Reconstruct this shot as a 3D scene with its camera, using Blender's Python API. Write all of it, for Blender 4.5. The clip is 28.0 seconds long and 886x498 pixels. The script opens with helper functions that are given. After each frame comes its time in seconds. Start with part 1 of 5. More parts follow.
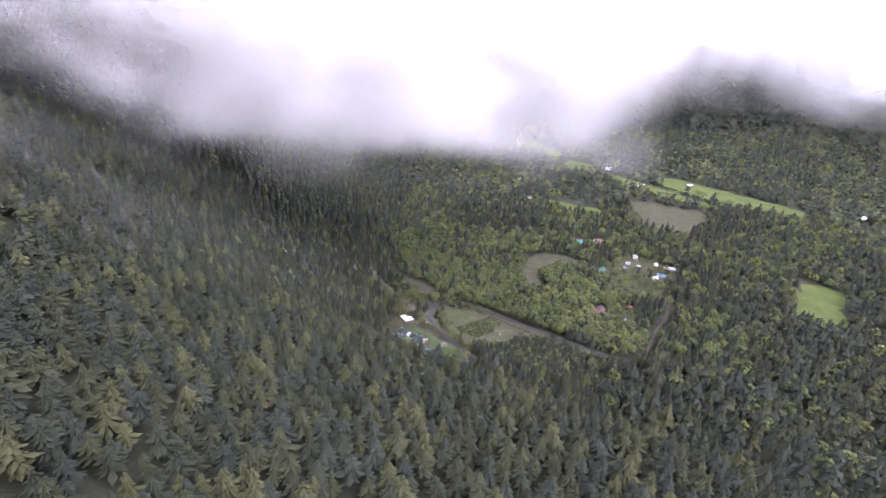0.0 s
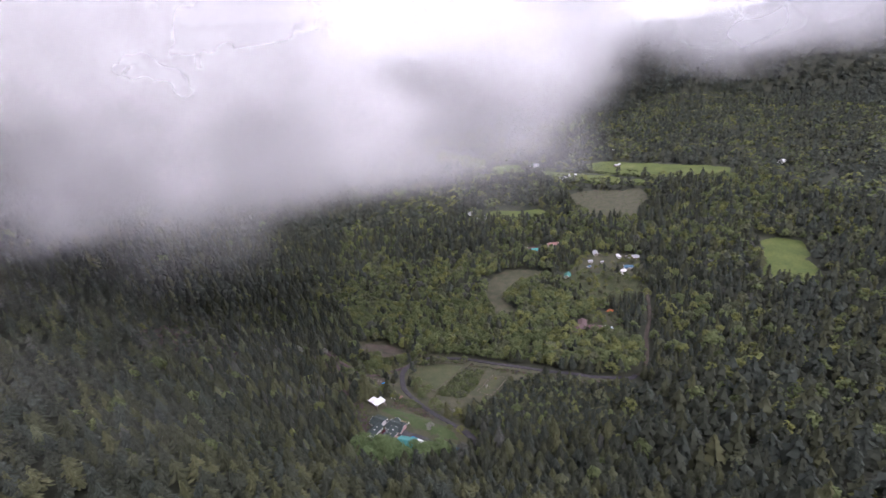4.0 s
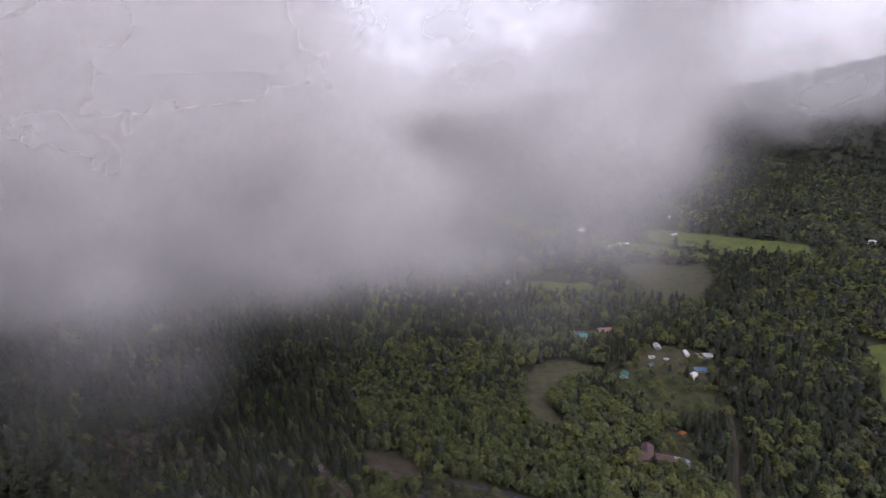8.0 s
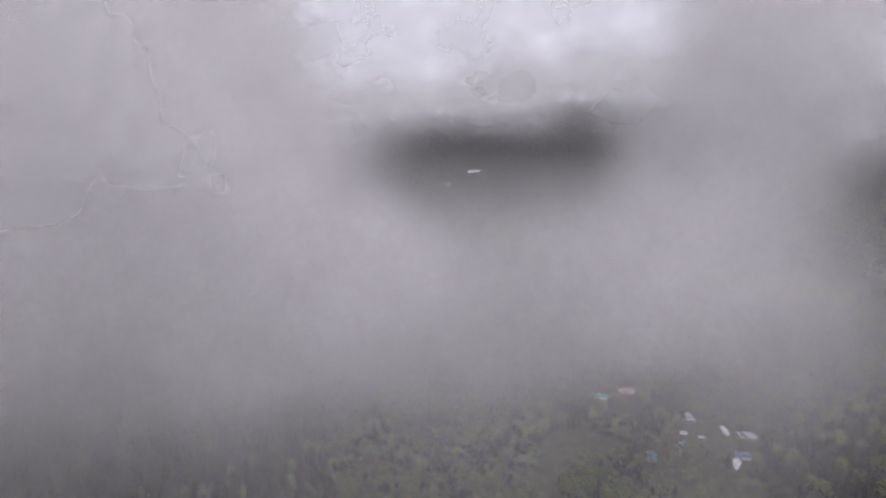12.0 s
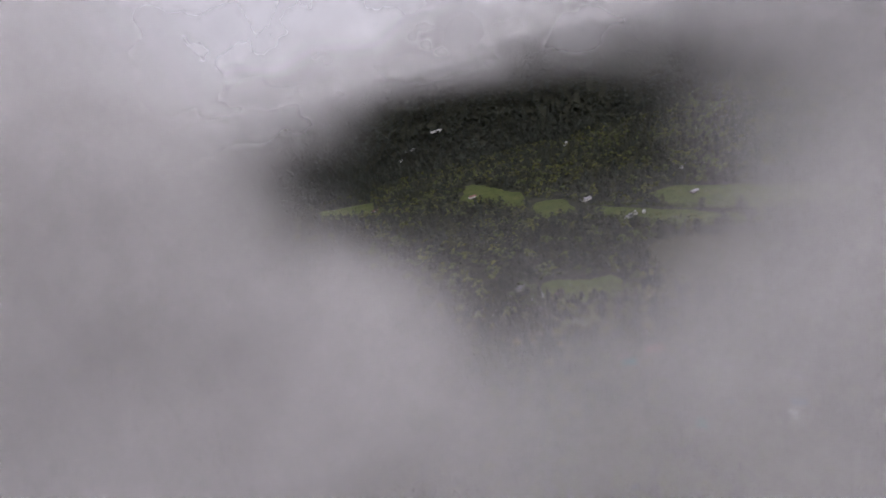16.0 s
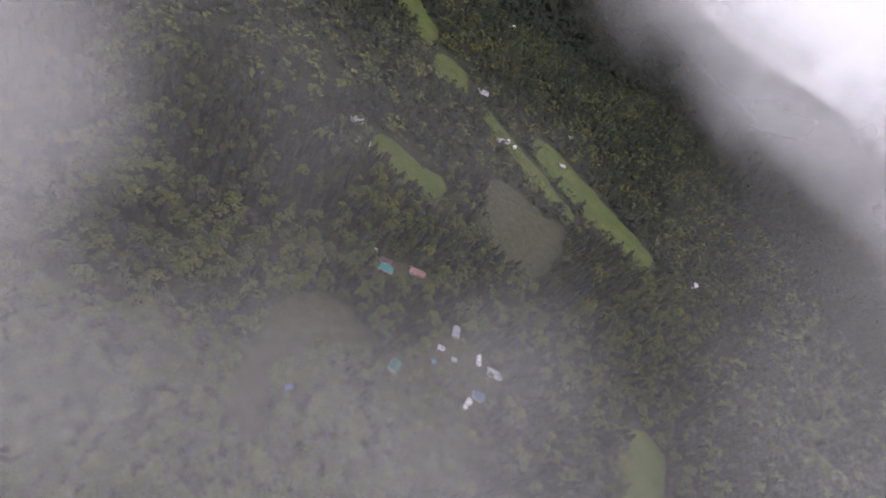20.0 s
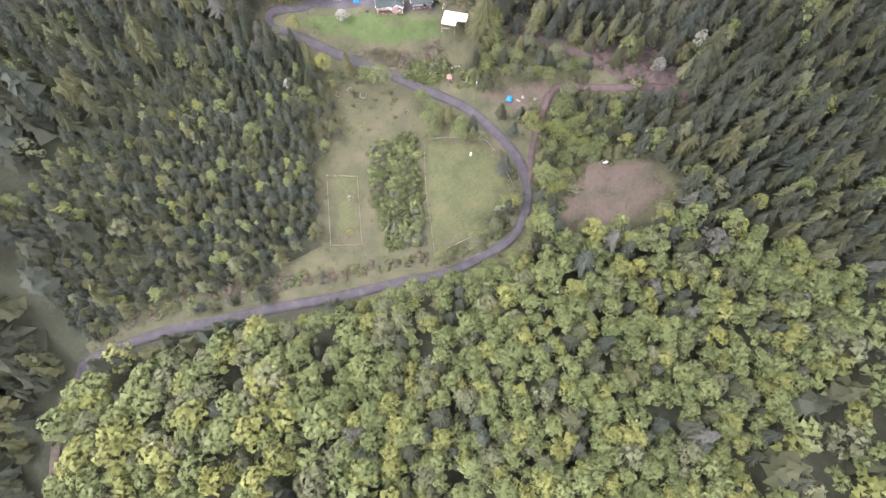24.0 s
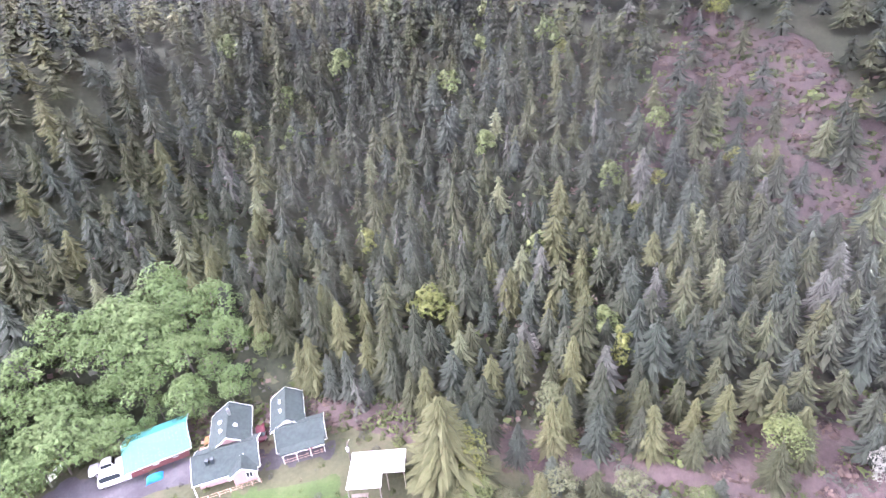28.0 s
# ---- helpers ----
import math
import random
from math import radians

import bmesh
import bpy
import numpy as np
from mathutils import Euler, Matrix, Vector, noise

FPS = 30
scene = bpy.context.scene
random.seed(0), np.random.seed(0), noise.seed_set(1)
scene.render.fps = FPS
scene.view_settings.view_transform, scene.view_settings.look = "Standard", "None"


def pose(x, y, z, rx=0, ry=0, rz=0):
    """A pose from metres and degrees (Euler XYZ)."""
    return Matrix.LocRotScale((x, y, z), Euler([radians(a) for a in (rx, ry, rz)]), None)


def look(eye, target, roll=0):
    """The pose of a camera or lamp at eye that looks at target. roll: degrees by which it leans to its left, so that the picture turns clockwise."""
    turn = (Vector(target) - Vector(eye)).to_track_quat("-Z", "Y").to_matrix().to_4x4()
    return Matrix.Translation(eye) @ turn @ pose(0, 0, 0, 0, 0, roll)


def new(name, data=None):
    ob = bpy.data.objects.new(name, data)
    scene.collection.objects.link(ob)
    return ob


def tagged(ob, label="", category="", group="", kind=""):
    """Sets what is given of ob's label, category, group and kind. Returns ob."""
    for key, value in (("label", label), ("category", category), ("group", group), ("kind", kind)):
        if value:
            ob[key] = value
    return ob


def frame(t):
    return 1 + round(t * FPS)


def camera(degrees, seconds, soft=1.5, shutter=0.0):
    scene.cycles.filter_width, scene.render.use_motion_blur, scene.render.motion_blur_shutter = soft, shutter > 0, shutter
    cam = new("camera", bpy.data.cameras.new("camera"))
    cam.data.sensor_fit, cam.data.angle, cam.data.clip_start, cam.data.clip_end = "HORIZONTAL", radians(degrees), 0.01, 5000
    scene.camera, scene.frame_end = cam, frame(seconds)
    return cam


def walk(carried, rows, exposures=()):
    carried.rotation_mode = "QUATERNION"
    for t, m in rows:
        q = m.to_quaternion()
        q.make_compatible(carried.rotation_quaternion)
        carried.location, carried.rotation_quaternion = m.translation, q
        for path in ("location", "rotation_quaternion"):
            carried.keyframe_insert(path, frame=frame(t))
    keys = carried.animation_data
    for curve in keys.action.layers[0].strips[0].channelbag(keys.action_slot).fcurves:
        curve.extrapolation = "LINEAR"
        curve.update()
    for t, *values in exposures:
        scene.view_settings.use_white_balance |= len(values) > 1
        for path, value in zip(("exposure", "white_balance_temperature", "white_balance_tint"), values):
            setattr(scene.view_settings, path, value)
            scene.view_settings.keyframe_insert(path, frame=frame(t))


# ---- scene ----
cam = camera(86.5, 28.0)
PATH = [
    (0, (3.4, 17.0, 217.2), (66.52, -2.86, 1.84)),
    (0.5, (1.1, 23.3, 220.0), (65.13, -1.16, 1.14)),
    (1, (-1.2, 30.1, 221.2), (62.38, 0.28, -2.52)),
    (1.5, (-2.6, 36.9, 221.8), (60.30, 3.02, -8.05)),
    (2, (-3.5, 44.2, 219.8), (58.93, 9.93, -12.96)),
    (2.5, (-3.0, 51.4, 217.0), (65.76, 10.91, -12.75)),
    (3, (-2.2, 57.9, 215.6), (68.82, 7.65, -10.55)),
    (3.5, (-1.6, 65.7, 215.0), (68.37, 7.28, -10.32)),
    (4.5, (-0.3, 82.0, 215.9), (68.69, 7.06, -9.46)),
    (5.5, (3.4, 97.5, 219.9), (68.99, 6.84, -8.61)),
    (6, (5.5, 105.8, 221.7), (69.33, 6.96, -7.61)),
    (6.5, (6.8, 114.4, 222.5), (69.78, 4.60, -5.58)),
    (7, (8.2, 123.5, 221.7), (69.77, 4.81, -4.97)),
    (7.5, (9.4, 132.9, 218.7), (72.74, 5.32, -4.84)),
    (8, (10.7, 140.9, 220.1), (74.87, 5.40, -4.85)),
    (8.5, (13.1, 148.9, 221.2), (75.58, 6.03, -4.98)),
    (9, (14.6, 156.4, 222.4), (75.50, 9.14, -6.11)),
    (9.5, (16.0, 163.7, 224.6), (75.47, 13.12, -7.70)),
    (10, (17.7, 171.5, 227.0), (75.66, 12.41, -7.34)),
    (10.5, (19.1, 179.3, 229.5), (76.03, 6.99, -5.26)),
    (11, (20.1, 186.7, 232.1), (75.87, 5.71, -4.18)),
    (11.5, (21.0, 194.3, 235.0), (75.64, 5.65, -3.91)),
    (12, (21.4, 201.9, 238.1), (75.31, 3.21, -2.95)),
    (12.5, (20.6, 208.7, 240.5), (74.06, -1.06, -0.95)),
    (13.5, (19.5, 220.5, 242.9), (73.05, 2.14, -2.61)),
    (14.5, (23.0, 232.5, 244.8), (71.94, 5.32, -4.32)),
    (15, (25.1, 240.0, 246.1), (71.70, 8.14, -4.89)),
    (16, (27.4, 257.4, 248.0), (69.48, 14.23, -8.73)),
    (16.5, (28.6, 265.0, 248.3), (67.86, 13.54, -10.72)),
    (17, (30.8, 272.9, 249.3), (64.43, 13.70, -15.97)),
    (17.5, (34.3, 281.2, 247.7), (60.49, 15.57, -22.92)),
    (18, (38.9, 290.9, 245.0), (58.94, 17.08, -28.52)),
    (18.5, (44.1, 301.4, 242.0), (58.41, 15.73, -32.02)),
    (19, (49.4, 310.9, 238.6), (53.85, 14.85, -34.40)),
    (19.3, (51.4, 316.3, 236.5), (56.98, 12.77, -33.23)),
    (19.4, (51.8, 318.2, 235.8), (56.93, 6.20, -29.64)),
    (19.5, (52.0, 320.0, 235.0), (56.47, -0.35, -26.06)),
    (19.6, (52.0, 321.9, 234.1), (55.60, -6.86, -22.41)),
    (19.7, (52.0, 323.7, 233.1), (54.29, -13.30, -18.58)),
    (19.8, (52.0, 325.5, 232.0), (52.49, -19.64, -14.47)),
    (19.9, (52.1, 327.2, 230.8), (50.09, -25.82, -9.95)),
    (20, (52.4, 328.8, 229.6), (46.99, -31.81, -4.85)),
    (20.1, (53.0, 330.4, 228.3), (41.25, -39.05, 5.14)),
    (20.2, (53.8, 331.8, 227.1), (33.19, -45.28, 17.23)),
    (20.3, (54.9, 333.2, 225.8), (22.42, -49.95, 31.86)),
    (20.4, (56.3, 334.5, 224.7), (9.24, -52.48, 48.82)),
    (20.5, (57.8, 335.7, 223.7), (-4.92, -52.40, 66.73)),
    (20.6, (59.4, 337.0, 222.7), (-18.00, -49.74, 83.58)),
    (20.7, (61.1, 338.4, 222.0), (-28.60, -44.96, 98.06)),
    (20.8, (62.8, 339.9, 221.3), (-36.53, -38.66, 110.01)),
    (20.9, (64.4, 341.7, 220.7), (-42.15, -31.37, 119.91)),
    (21, (65.9, 343.6, 220.2), (-45.96, -23.44, 128.33)),
    (21.5, (71.1, 355.8, 217.0), (-34.14, -16.31, 133.39)),
    (22, (75.7, 369.1, 211.4), (-23.13, -8.31, 142.71)),
    (22.5, (83.6, 383.7, 204.1), (-3.56, -5.86, 145.28)),
    (23, (89.9, 396.4, 192.6), (5.60, -5.08, 141.32)),
    (23.5, (90.9, 403.9, 176.3), (14.67, -3.69, 137.54)),
    (24, (87.4, 405.9, 157.9), (23.62, -1.73, 134.03)),
    (24.5, (81.7, 403.3, 141.3), (32.43, 0.75, 130.87)),
    (25, (74.6, 397.3, 128.9), (40.41, 2.59, 123.72)),
    (25.5, (64.9, 389.2, 120.2), (46.19, 3.42, 121.04)),
    (26, (54.5, 381.4, 113.4), (52.58, 3.84, 120.08)),
    (26.5, (44.0, 373.5, 108.2), (56.87, 3.81, 120.40)),
    (27, (33.5, 365.7, 103.5), (59.26, 4.08, 120.73)),
    (27.5, (23.5, 358.5, 98.8), (61.78, 4.43, 121.19)),
    (28, (13.8, 350.8, 95.9), (65.05, 4.39, 121.65)),
]
EXPO = [(0, 1.4, 5700, 30), (1, 1.05, 5750, 31), (3, 0.8, 5800, 29), (7, 0.0, 5950, 26), (9, -0.35, 5950, 25), (11, -0.5, 6000, 23), (15, -0.7, 6050, 22), (17, -0.65, 6150, 23), (19, -0.3, 6150, 23), (20, -0.1, 6050, 25), (21, -0.35, 6000, 28), (22, 0.65, 6050, 31),
        (22.5, 1.05, 6100, 30), (24.5, 2.6, 6150, 22), (26.5, 3.0, 5850, 25), (28, 3.1, 5700, 33)]
walk(cam, [(t, pose(*eye, *turn)) for t, eye, turn in PATH], EXPO)

# ---------------------------------------------------------------- light: a closed, bright overcast
world = bpy.data.worlds.new("overcast")
scene.world = world
world.use_nodes = True
wn, wl = world.node_tree.nodes, world.node_tree.links
wn.clear()
w_out = wn.new("ShaderNodeOutputWorld")
w_bg = wn.new("ShaderNodeBackground")
w_sky = wn.new("ShaderNodeTexSky")
w_sky.sky_type, w_sky.sun_disc = "NISHITA", False
w_sky.sun_elevation, w_sky.sun_rotation = radians(48), radians(35)
w_mix = wn.new("ShaderNodeMix")
w_mix.data_type = "RGBA"
w_mix.inputs[0].default_value = 0.9
w_mix.inputs[7].default_value = (9.4, 9.2, 9.15, 1)
wl.new(w_sky.outputs[0], w_mix.inputs[6])
wl.new(w_mix.outputs[2], w_bg.inputs[0])
w_bg.inputs[1].default_value = 0.12
wl.new(w_bg.outputs[0], w_out.inputs[0])
sun = new("sun", bpy.data.lights.new("sun", "SUN"))
sun.data.energy, sun.data.angle, sun.data.color = 1.2, radians(25), (1.0, 0.96, 0.9)
sun.matrix_world = look((60, -40, 900), (0, 60, 780))
scene.cycles.transparent_max_bounces = 64

# ---------------------------------------------------------------- materials


def material(name, rough=0.8, metal=0.0):
    m = bpy.data.materials.new(name)
    m.use_nodes = True
    b = m.node_tree.nodes["Principled BSDF"]
    b.inputs["Roughness"].default_value, b.inputs["Metallic"].default_value = rough, metal
    b.inputs["Specular IOR Level"].default_value = 0.3
    return m


def add(m, kind, **values):
    n = m.node_tree.nodes.new(kind)
    for k, v in values.items():
        n.inputs[k.replace("_", " ")].default_value = v
    return n


def mottled(name, stops, scale, fine=8.0, rough=0.85, bump=0.3, metal=0.0, space="Object", detail=6.0):
    """A surface in several tones: broad patches, fine grain and relief. stops: (place, colour)."""
    m = material(name, rough, metal)
    t, l = m.node_tree, m.node_tree.links
    b = t.nodes["Principled BSDF"]
    co = add(m, "ShaderNodeTexCoord")
    n1 = add(m, "ShaderNodeTexNoise", Scale=scale, Detail=detail, Roughness=0.6)
    n2 = add(m, "ShaderNodeTexNoise", Scale=scale * fine, Detail=4.0, Roughness=0.6)
    for n in (n1, n2):
        l.new(co.outputs[space], n.inputs["Vector"])
    mix = add(m, "ShaderNodeMix")
    mix.inputs[0].default_value = 0.4
    l.new(n1.outputs[0], mix.inputs[2])
    l.new(n2.outputs[0], mix.inputs[3])
    ramp = add(m, "ShaderNodeValToRGB")
    e = ramp.color_ramp.elements
    while len(e) < len(stops):
        e.new(0.5)
    for el, (p, c) in zip(e, stops):
        el.position, el.color = p, (*c, 1)
    l.new(mix.outputs[0], ramp.inputs[0])
    l.new(ramp.outputs[0], b.inputs["Base Color"])
    bp = add(m, "ShaderNodeBump", Strength=bump, Distance=0.1)
    l.new(n2.outputs[0], bp.inputs["Height"])
    l.new(bp.outputs[0], b.inputs["Normal"])
    return m


def leafy(name, dark, light, broad=0.05):
    """Foliage: every tree has its own tone, broad patches of the wood differ, and leaf clumps differ a little."""
    m = material(name, 0.7)
    t, l = m.node_tree, m.node_tree.links
    b = t.nodes["Principled BSDF"]
    geo = add(m, "ShaderNodeNewGeometry")
    own = add(m, "ShaderNodeAttribute")
    own.attribute_name = "tone"
    n1 = add(m, "ShaderNodeTexNoise", Scale=broad, Detail=4.0)
    l.new(geo.outputs["Position"], n1.inputs["Vector"])
    mixt = add(m, "ShaderNodeMix")
    mixt.inputs[0].default_value = 0.45
    l.new(own.outputs["Fac"], mixt.inputs[2])
    l.new(n1.outputs[0], mixt.inputs[3])
    mixf = add(m, "ShaderNodeMix")
    mixf.inputs[0].default_value = 0.28
    l.new(mixt.outputs[0], mixf.inputs[2])
    l.new(geo.outputs["Random Per Island"], mixf.inputs[3])
    mix = add(m, "ShaderNodeMix")
    mix.data_type = "RGBA"
    mix.inputs[6].default_value, mix.inputs[7].default_value = (*dark, 1), (*light, 1)
    l.new(mixf.outputs[0], mix.inputs[0])
    l.new(mix.outputs[2], b.inputs["Base Color"])
    b.inputs["Specular IOR Level"].default_value = 0.15
    return m


CONIFER = [leafy("fir", (.017, .021, .014), (.057, .063, .041)), leafy("fir_blue", (.019, .025, .019), (.057, .066, .049)),
           leafy("fir_olive", (.022, .026, .014), (.072, .076, .040)), leafy("cedar", (.034, .038, .017), (.100, .102, .048))]
DECID = [leafy("alder_leaf", (.045, .060, .022), (.135, .160, .064)), leafy("maple_leaf", (.058, .069, .021), (.166, .177, .057)),
         leafy("birch_leaf", (.047, .054, .029), (.124, .133, .073)), leafy("young_leaf", (.069, .081, .021), (.188, .192, .059))]
BARE = leafy("bare_twigs", (.043, .043, .036), (.092, .094, .080))
ALDER_FRESH = leafy("fresh_alder_leaf", (.050, .080, .027), (.115, .156, .062))
BLOSSOM = leafy("blossom", (.09, .09, .07), (.3, .29, .265))
BRUSH = [leafy("brush_green", (.03, .043, .014), (.085, .1, .036)), leafy("brush_red", (.062, .044, .038), (.13, .095, .08))]
BARK = mottled("bark", [(.3, (.04, .034, .03)), (.7, (.13, .115, .1))], 1.5)
SOIL = mottled("forest_floor", [(.3, (.018, .022, .013)), (.5, (.034, .038, .022)), (.7, (.056, .054, .036))], 0.05, 20)
GRASS = mottled("lawn_grass", [(.34, (.028, .049, .013)), (.5, (.044, .070, .019)), (.68, (.070, .085, .033))], .3, 9)
PASTURE = mottled("pasture_grass", [(.34, (.044, .068, .013)), (.5, (.072, .096, .020)), (.62, (.102, .116, .029)), (.74, (.124, .122, .044))], 0.045, 12)
ROUGH = mottled("rough_grass", [(.34, (.031, .038, .016)), (.5, (.058, .059, .031)), (.68, (.090, .079, .050))], .14, 12)
REDSOIL = mottled("red_soil", [(.34, (.036, .029, .027)), (.5, (.064, .045, .044)), (.68, (.096, .069, .067))], 0.2, 10)
PADDOCK = mottled("paddock_grass", [(.36, (.033, .044, .016)), (.5, (.054, .062, .025)), (.64, (.081, .077, .038)), (.76, (.099, .084, .049))], .16, 8)
CLEARING = mottled("clearing_earth", [(.36, (.034, .036, .019)), (.48, (.062, .051, .037)), (.6, (.081, .062, .053)), (.74, (.062, .062, .031))], .14, 9)
GRAVEL = mottled("road_gravel", [(.32, (.032, .029, .034)), (.52, (.050, .046, .053)), (.7, (.090, .083, .085))], 0.3, 14)

# ---------------------------------------------------------------- the lie of the land


def smax(a, b, k):
    h = np.maximum(0.0, k - np.abs(a - b)) / k
    return np.maximum(a, b) + h * h * k * 0.25


def ground(x, y):
    """Height of the ground: a valley floor, a steep wooded hill behind and beside the houses, a mountain far off."""
    x, y = np.asarray(x, float), np.asarray(y, float)
    d1 = x * -0.447 + (y - 285) * -0.894
    d2 = (x + 40) * -0.9 + (y - 330) * -0.43
    d3 = (x + 110) * -0.945 + (y - 490) * -0.327
    dl = smax(d2, d3, 20.0)
    d = smax(d1, dl, 30.0)
    low = 31 * np.exp(np.minimum(d, 0) / 58)
    up = 31 + 0.38 * np.clip(d - 10, 0, 40) + np.clip(d - 50, 0, 50) + 0.3 * np.clip(d - 100, 0, 300) + 0.45 * np.clip(dl - 110, 0, 310)
    z = np.where(d < 0, low, up)
    m = 0.34 * x + 0.94 * y - 1650
    z = z + 0.55 * np.clip(m, 0, 440) * np.clip(m / 300, 0, 1)
    z = z + np.clip(m / 200, 0, 1) * 45 * np.sin(x * 0.0051 + 1) * np.sin(y * 0.004 + x * 0.002)
    ux, uy = -0.659, 0.752
    along = np.clip((x - 2) * ux + (y - 262) * uy, 0, 42.5)
    off = np.hypot(x - 2 - along * ux, y - 262 - along * uy)
    w = np.clip((17 - off) / 8, 0, 1)
    w = w * w * (3 - 2 * w)
    return z * (1 - w) + 31.1 * w


def gz(x, y):
    return float(ground(x, y))


def inside(poly, x, y):
    x, y = np.asarray(x, float), np.asarray(y, float)
    r = np.zeros(x.shape, bool)
    for (ax, ay), (bx, by) in zip(poly, poly[1:] + poly[:1]):
        c = (ay > y) != (by > y)
        r ^= c & (x < (bx - ax) * (y - ay) / ((by - ay) or 1e-9) + ax)
    return r


def near_line(line, x, y):
    best = np.full(np.shape(x), 1e9)
    for (ax, ay), (bx, by) in zip(line, line[1:]):
        l2 = (bx - ax) ** 2 + (by - ay) ** 2
        u = np.clip(((x - ax) * (bx - ax) + (y - ay) * (by - ay)) / l2, 0, 1)
        best = np.minimum(best, np.hypot(x - ax - u * (bx - ax), y - ay - u * (by - ay)))
    return best


# plan of the open ground, in metres
DRIVE = [(146, 314), (140, 312), (121, 320), (107, 329), (92, 338), (76, 349), (60, 359), (43, 370), (30, 375), (17, 378), (5, 374),
         (-2, 367), (-6, 358), (-7, 346), (-6, 333), (-1, 320), (6, 304), (14, 289), (22, 273), (25.5, 264), (23, 260), (18, 261), (9, 266)]
LANE = [(224, 426), (200, 384), (181, 358), (172, 342), (162, 327), (152, 316), (146, 314)]
TRACK = [(0, 370), (-12, 361), (-24, 355), (-34, 353), (-41, 362), (-52, 375), (-58, 383)]
PLAN = {
    "yard": [(14, 262), (2, 262), (-8, 272), (-18, 284), (-27, 298), (-24, 303), (-18, 296), (-12, 290), (-3, 280), (8, 270)],
    "lawn": [(20, 266), (9, 270), (-3, 281), (-12, 291), (-22, 303), (-19, 309), (-5, 302), (4, 293), (15, 280)],
    "bank": [(20, 274), (4, 294), (-5, 303), (-20, 310), (-14, 322), (-4, 322), (6, 300), (14, 286)],
    "paddock": [(13, 331), (-1, 346), (2, 362), (12, 368), (24, 368), (40, 361)],
    "strip": [(45, 315), (38, 323), (54, 341), (61, 334)],
    "lane": [(14, 304), (24, 300), (36, 306), (47, 314), (62, 333), (58, 350), (50, 352), (54, 342), (38, 324), (26, 314)],
    "clear": [(-11, 378), (-22, 379), (-36, 394), (-35, 408), (-14, 405), (7, 387)],
    "tarp_clearing": [(-10, 332), (-20, 336), (-33, 346), (-34, 356), (-18, 351)],
    "red_bank": [(-34, 316), (-42, 319), (-49, 334), (-58, 350), (-72, 366), (-80, 374), (-70, 384), (-58, 392), (-50, 380), (-46, 356), (-40, 342), (-35, 332)],
    "back_bank": [(-9, 264), (-16, 266), (-24, 274), (-33, 286), (-38, 298), (-40, 312), (-33, 318), (-30, 304), (-27, 296), (-18, 283), (-9, 272)],
    "rocky": [(-104, 326), (-110, 322), (-128, 326), (-152, 330), (-152, 362), (-138, 382), (-124, 393), (-112, 380), (-112, 366), (-120, 356), (-118, 346), (-112, 340)],
    "verge": [(140, 308), (118, 316), (90, 332), (60, 353), (44, 364), (40, 361), (58, 350), (88, 328), (116, 310)],
    "glade": [(100, 416), (88, 424), (82, 440), (83, 458), (86, 480), (92, 500), (104, 516), (120, 524), (143, 516), (166, 496), (150, 488), (126, 484), (110, 470), (99, 455), (104, 430)],
    "meadow": [(213, 410), (172, 414), (168, 440), (152, 470), (165, 488), (198, 482), (228, 455), (230, 432)],
    "village": [(165, 488), (198, 482), (232, 455), (250, 470), (256, 500), (238, 520), (205, 528), (192, 505)],
    "cabin": [(150, 552), (180, 545), (205, 556), (200, 574), (165, 572)],
    "house_yard": [(128, 372), (150, 366), (172, 372), (180, 402), (165, 410), (140, 396)],
    "field_a": [(379, 923), (444, 925), (532, 812), (573, 755), (538, 696), (491, 716), (444, 768), (389, 840)],
    "field_b": [(312, 944), (368, 864), (433, 756), (417, 738), (360, 790), (300, 904)],
    "brown_field": [(301, 768), (398, 720), (374, 662), (318, 600), (273, 620), (274, 700)],
    "green_field": [(266, 1053), (302, 1010), (288, 931), (230, 947), (233, 1011)],
    "house_meadow": [(142, 746), (240, 703), (218, 655), (171, 677), (146, 700)],
    "left_field": [(187, 1333), (260, 1117), (233, 1021), (143, 1195)],
    "far_field": [(-186, 1478), (-40, 1406), (-33, 1272), (-164, 1353)],
    "right_field": [(392, 494), (418, 460), (360, 374), (322, 405)],
}


GARDEN = [[(30, 262), (22, 258), (10, 262), (-6, 270), (-22, 286), (-32, 304), (-26, 318), (-16, 324), (-10, 332), (-4, 330), (6, 306), (16, 290), (24, 280)],
          [(4, 318), (16, 296), (24, 288), (38, 298), (50, 311), (66, 333), (62, 350), (44, 365), (12, 332)],
          [(-14, 324), (-8, 334), (-6, 360), (4, 374), (22, 378), (46, 369), (40, 364), (12, 370), (-4, 356), (-3, 330)]]
GARDEN.append([(66, 333), (62, 350), (44, 366), (60, 361), (92, 340), (121, 322), (142, 314), (140, 306), (116, 309), (88, 326)])
GARDEN.append([(34, 258), (20, 254), (0, 256), (-30, 276), (-40, 300), (-42, 320), (-38, 345), (-62, 378), (-58, 394), (-40, 414), (-8, 410), (12, 388), (34, 381), (50, 371), (70, 358), (66, 330), (44, 300)])
CLEARED = [[(34, 262), (20, 254), (0, 258), (-14, 262), (-30, 280), (-37, 300), (-35, 316), (-24, 322), (-16, 324), (-10, 334), (-4, 332), (6, 306), (16, 290), (24, 278)],
           [(4, 318), (16, 296), (24, 288), (38, 298), (50, 311), (66, 333), (62, 350), (44, 367), (12, 332)]]


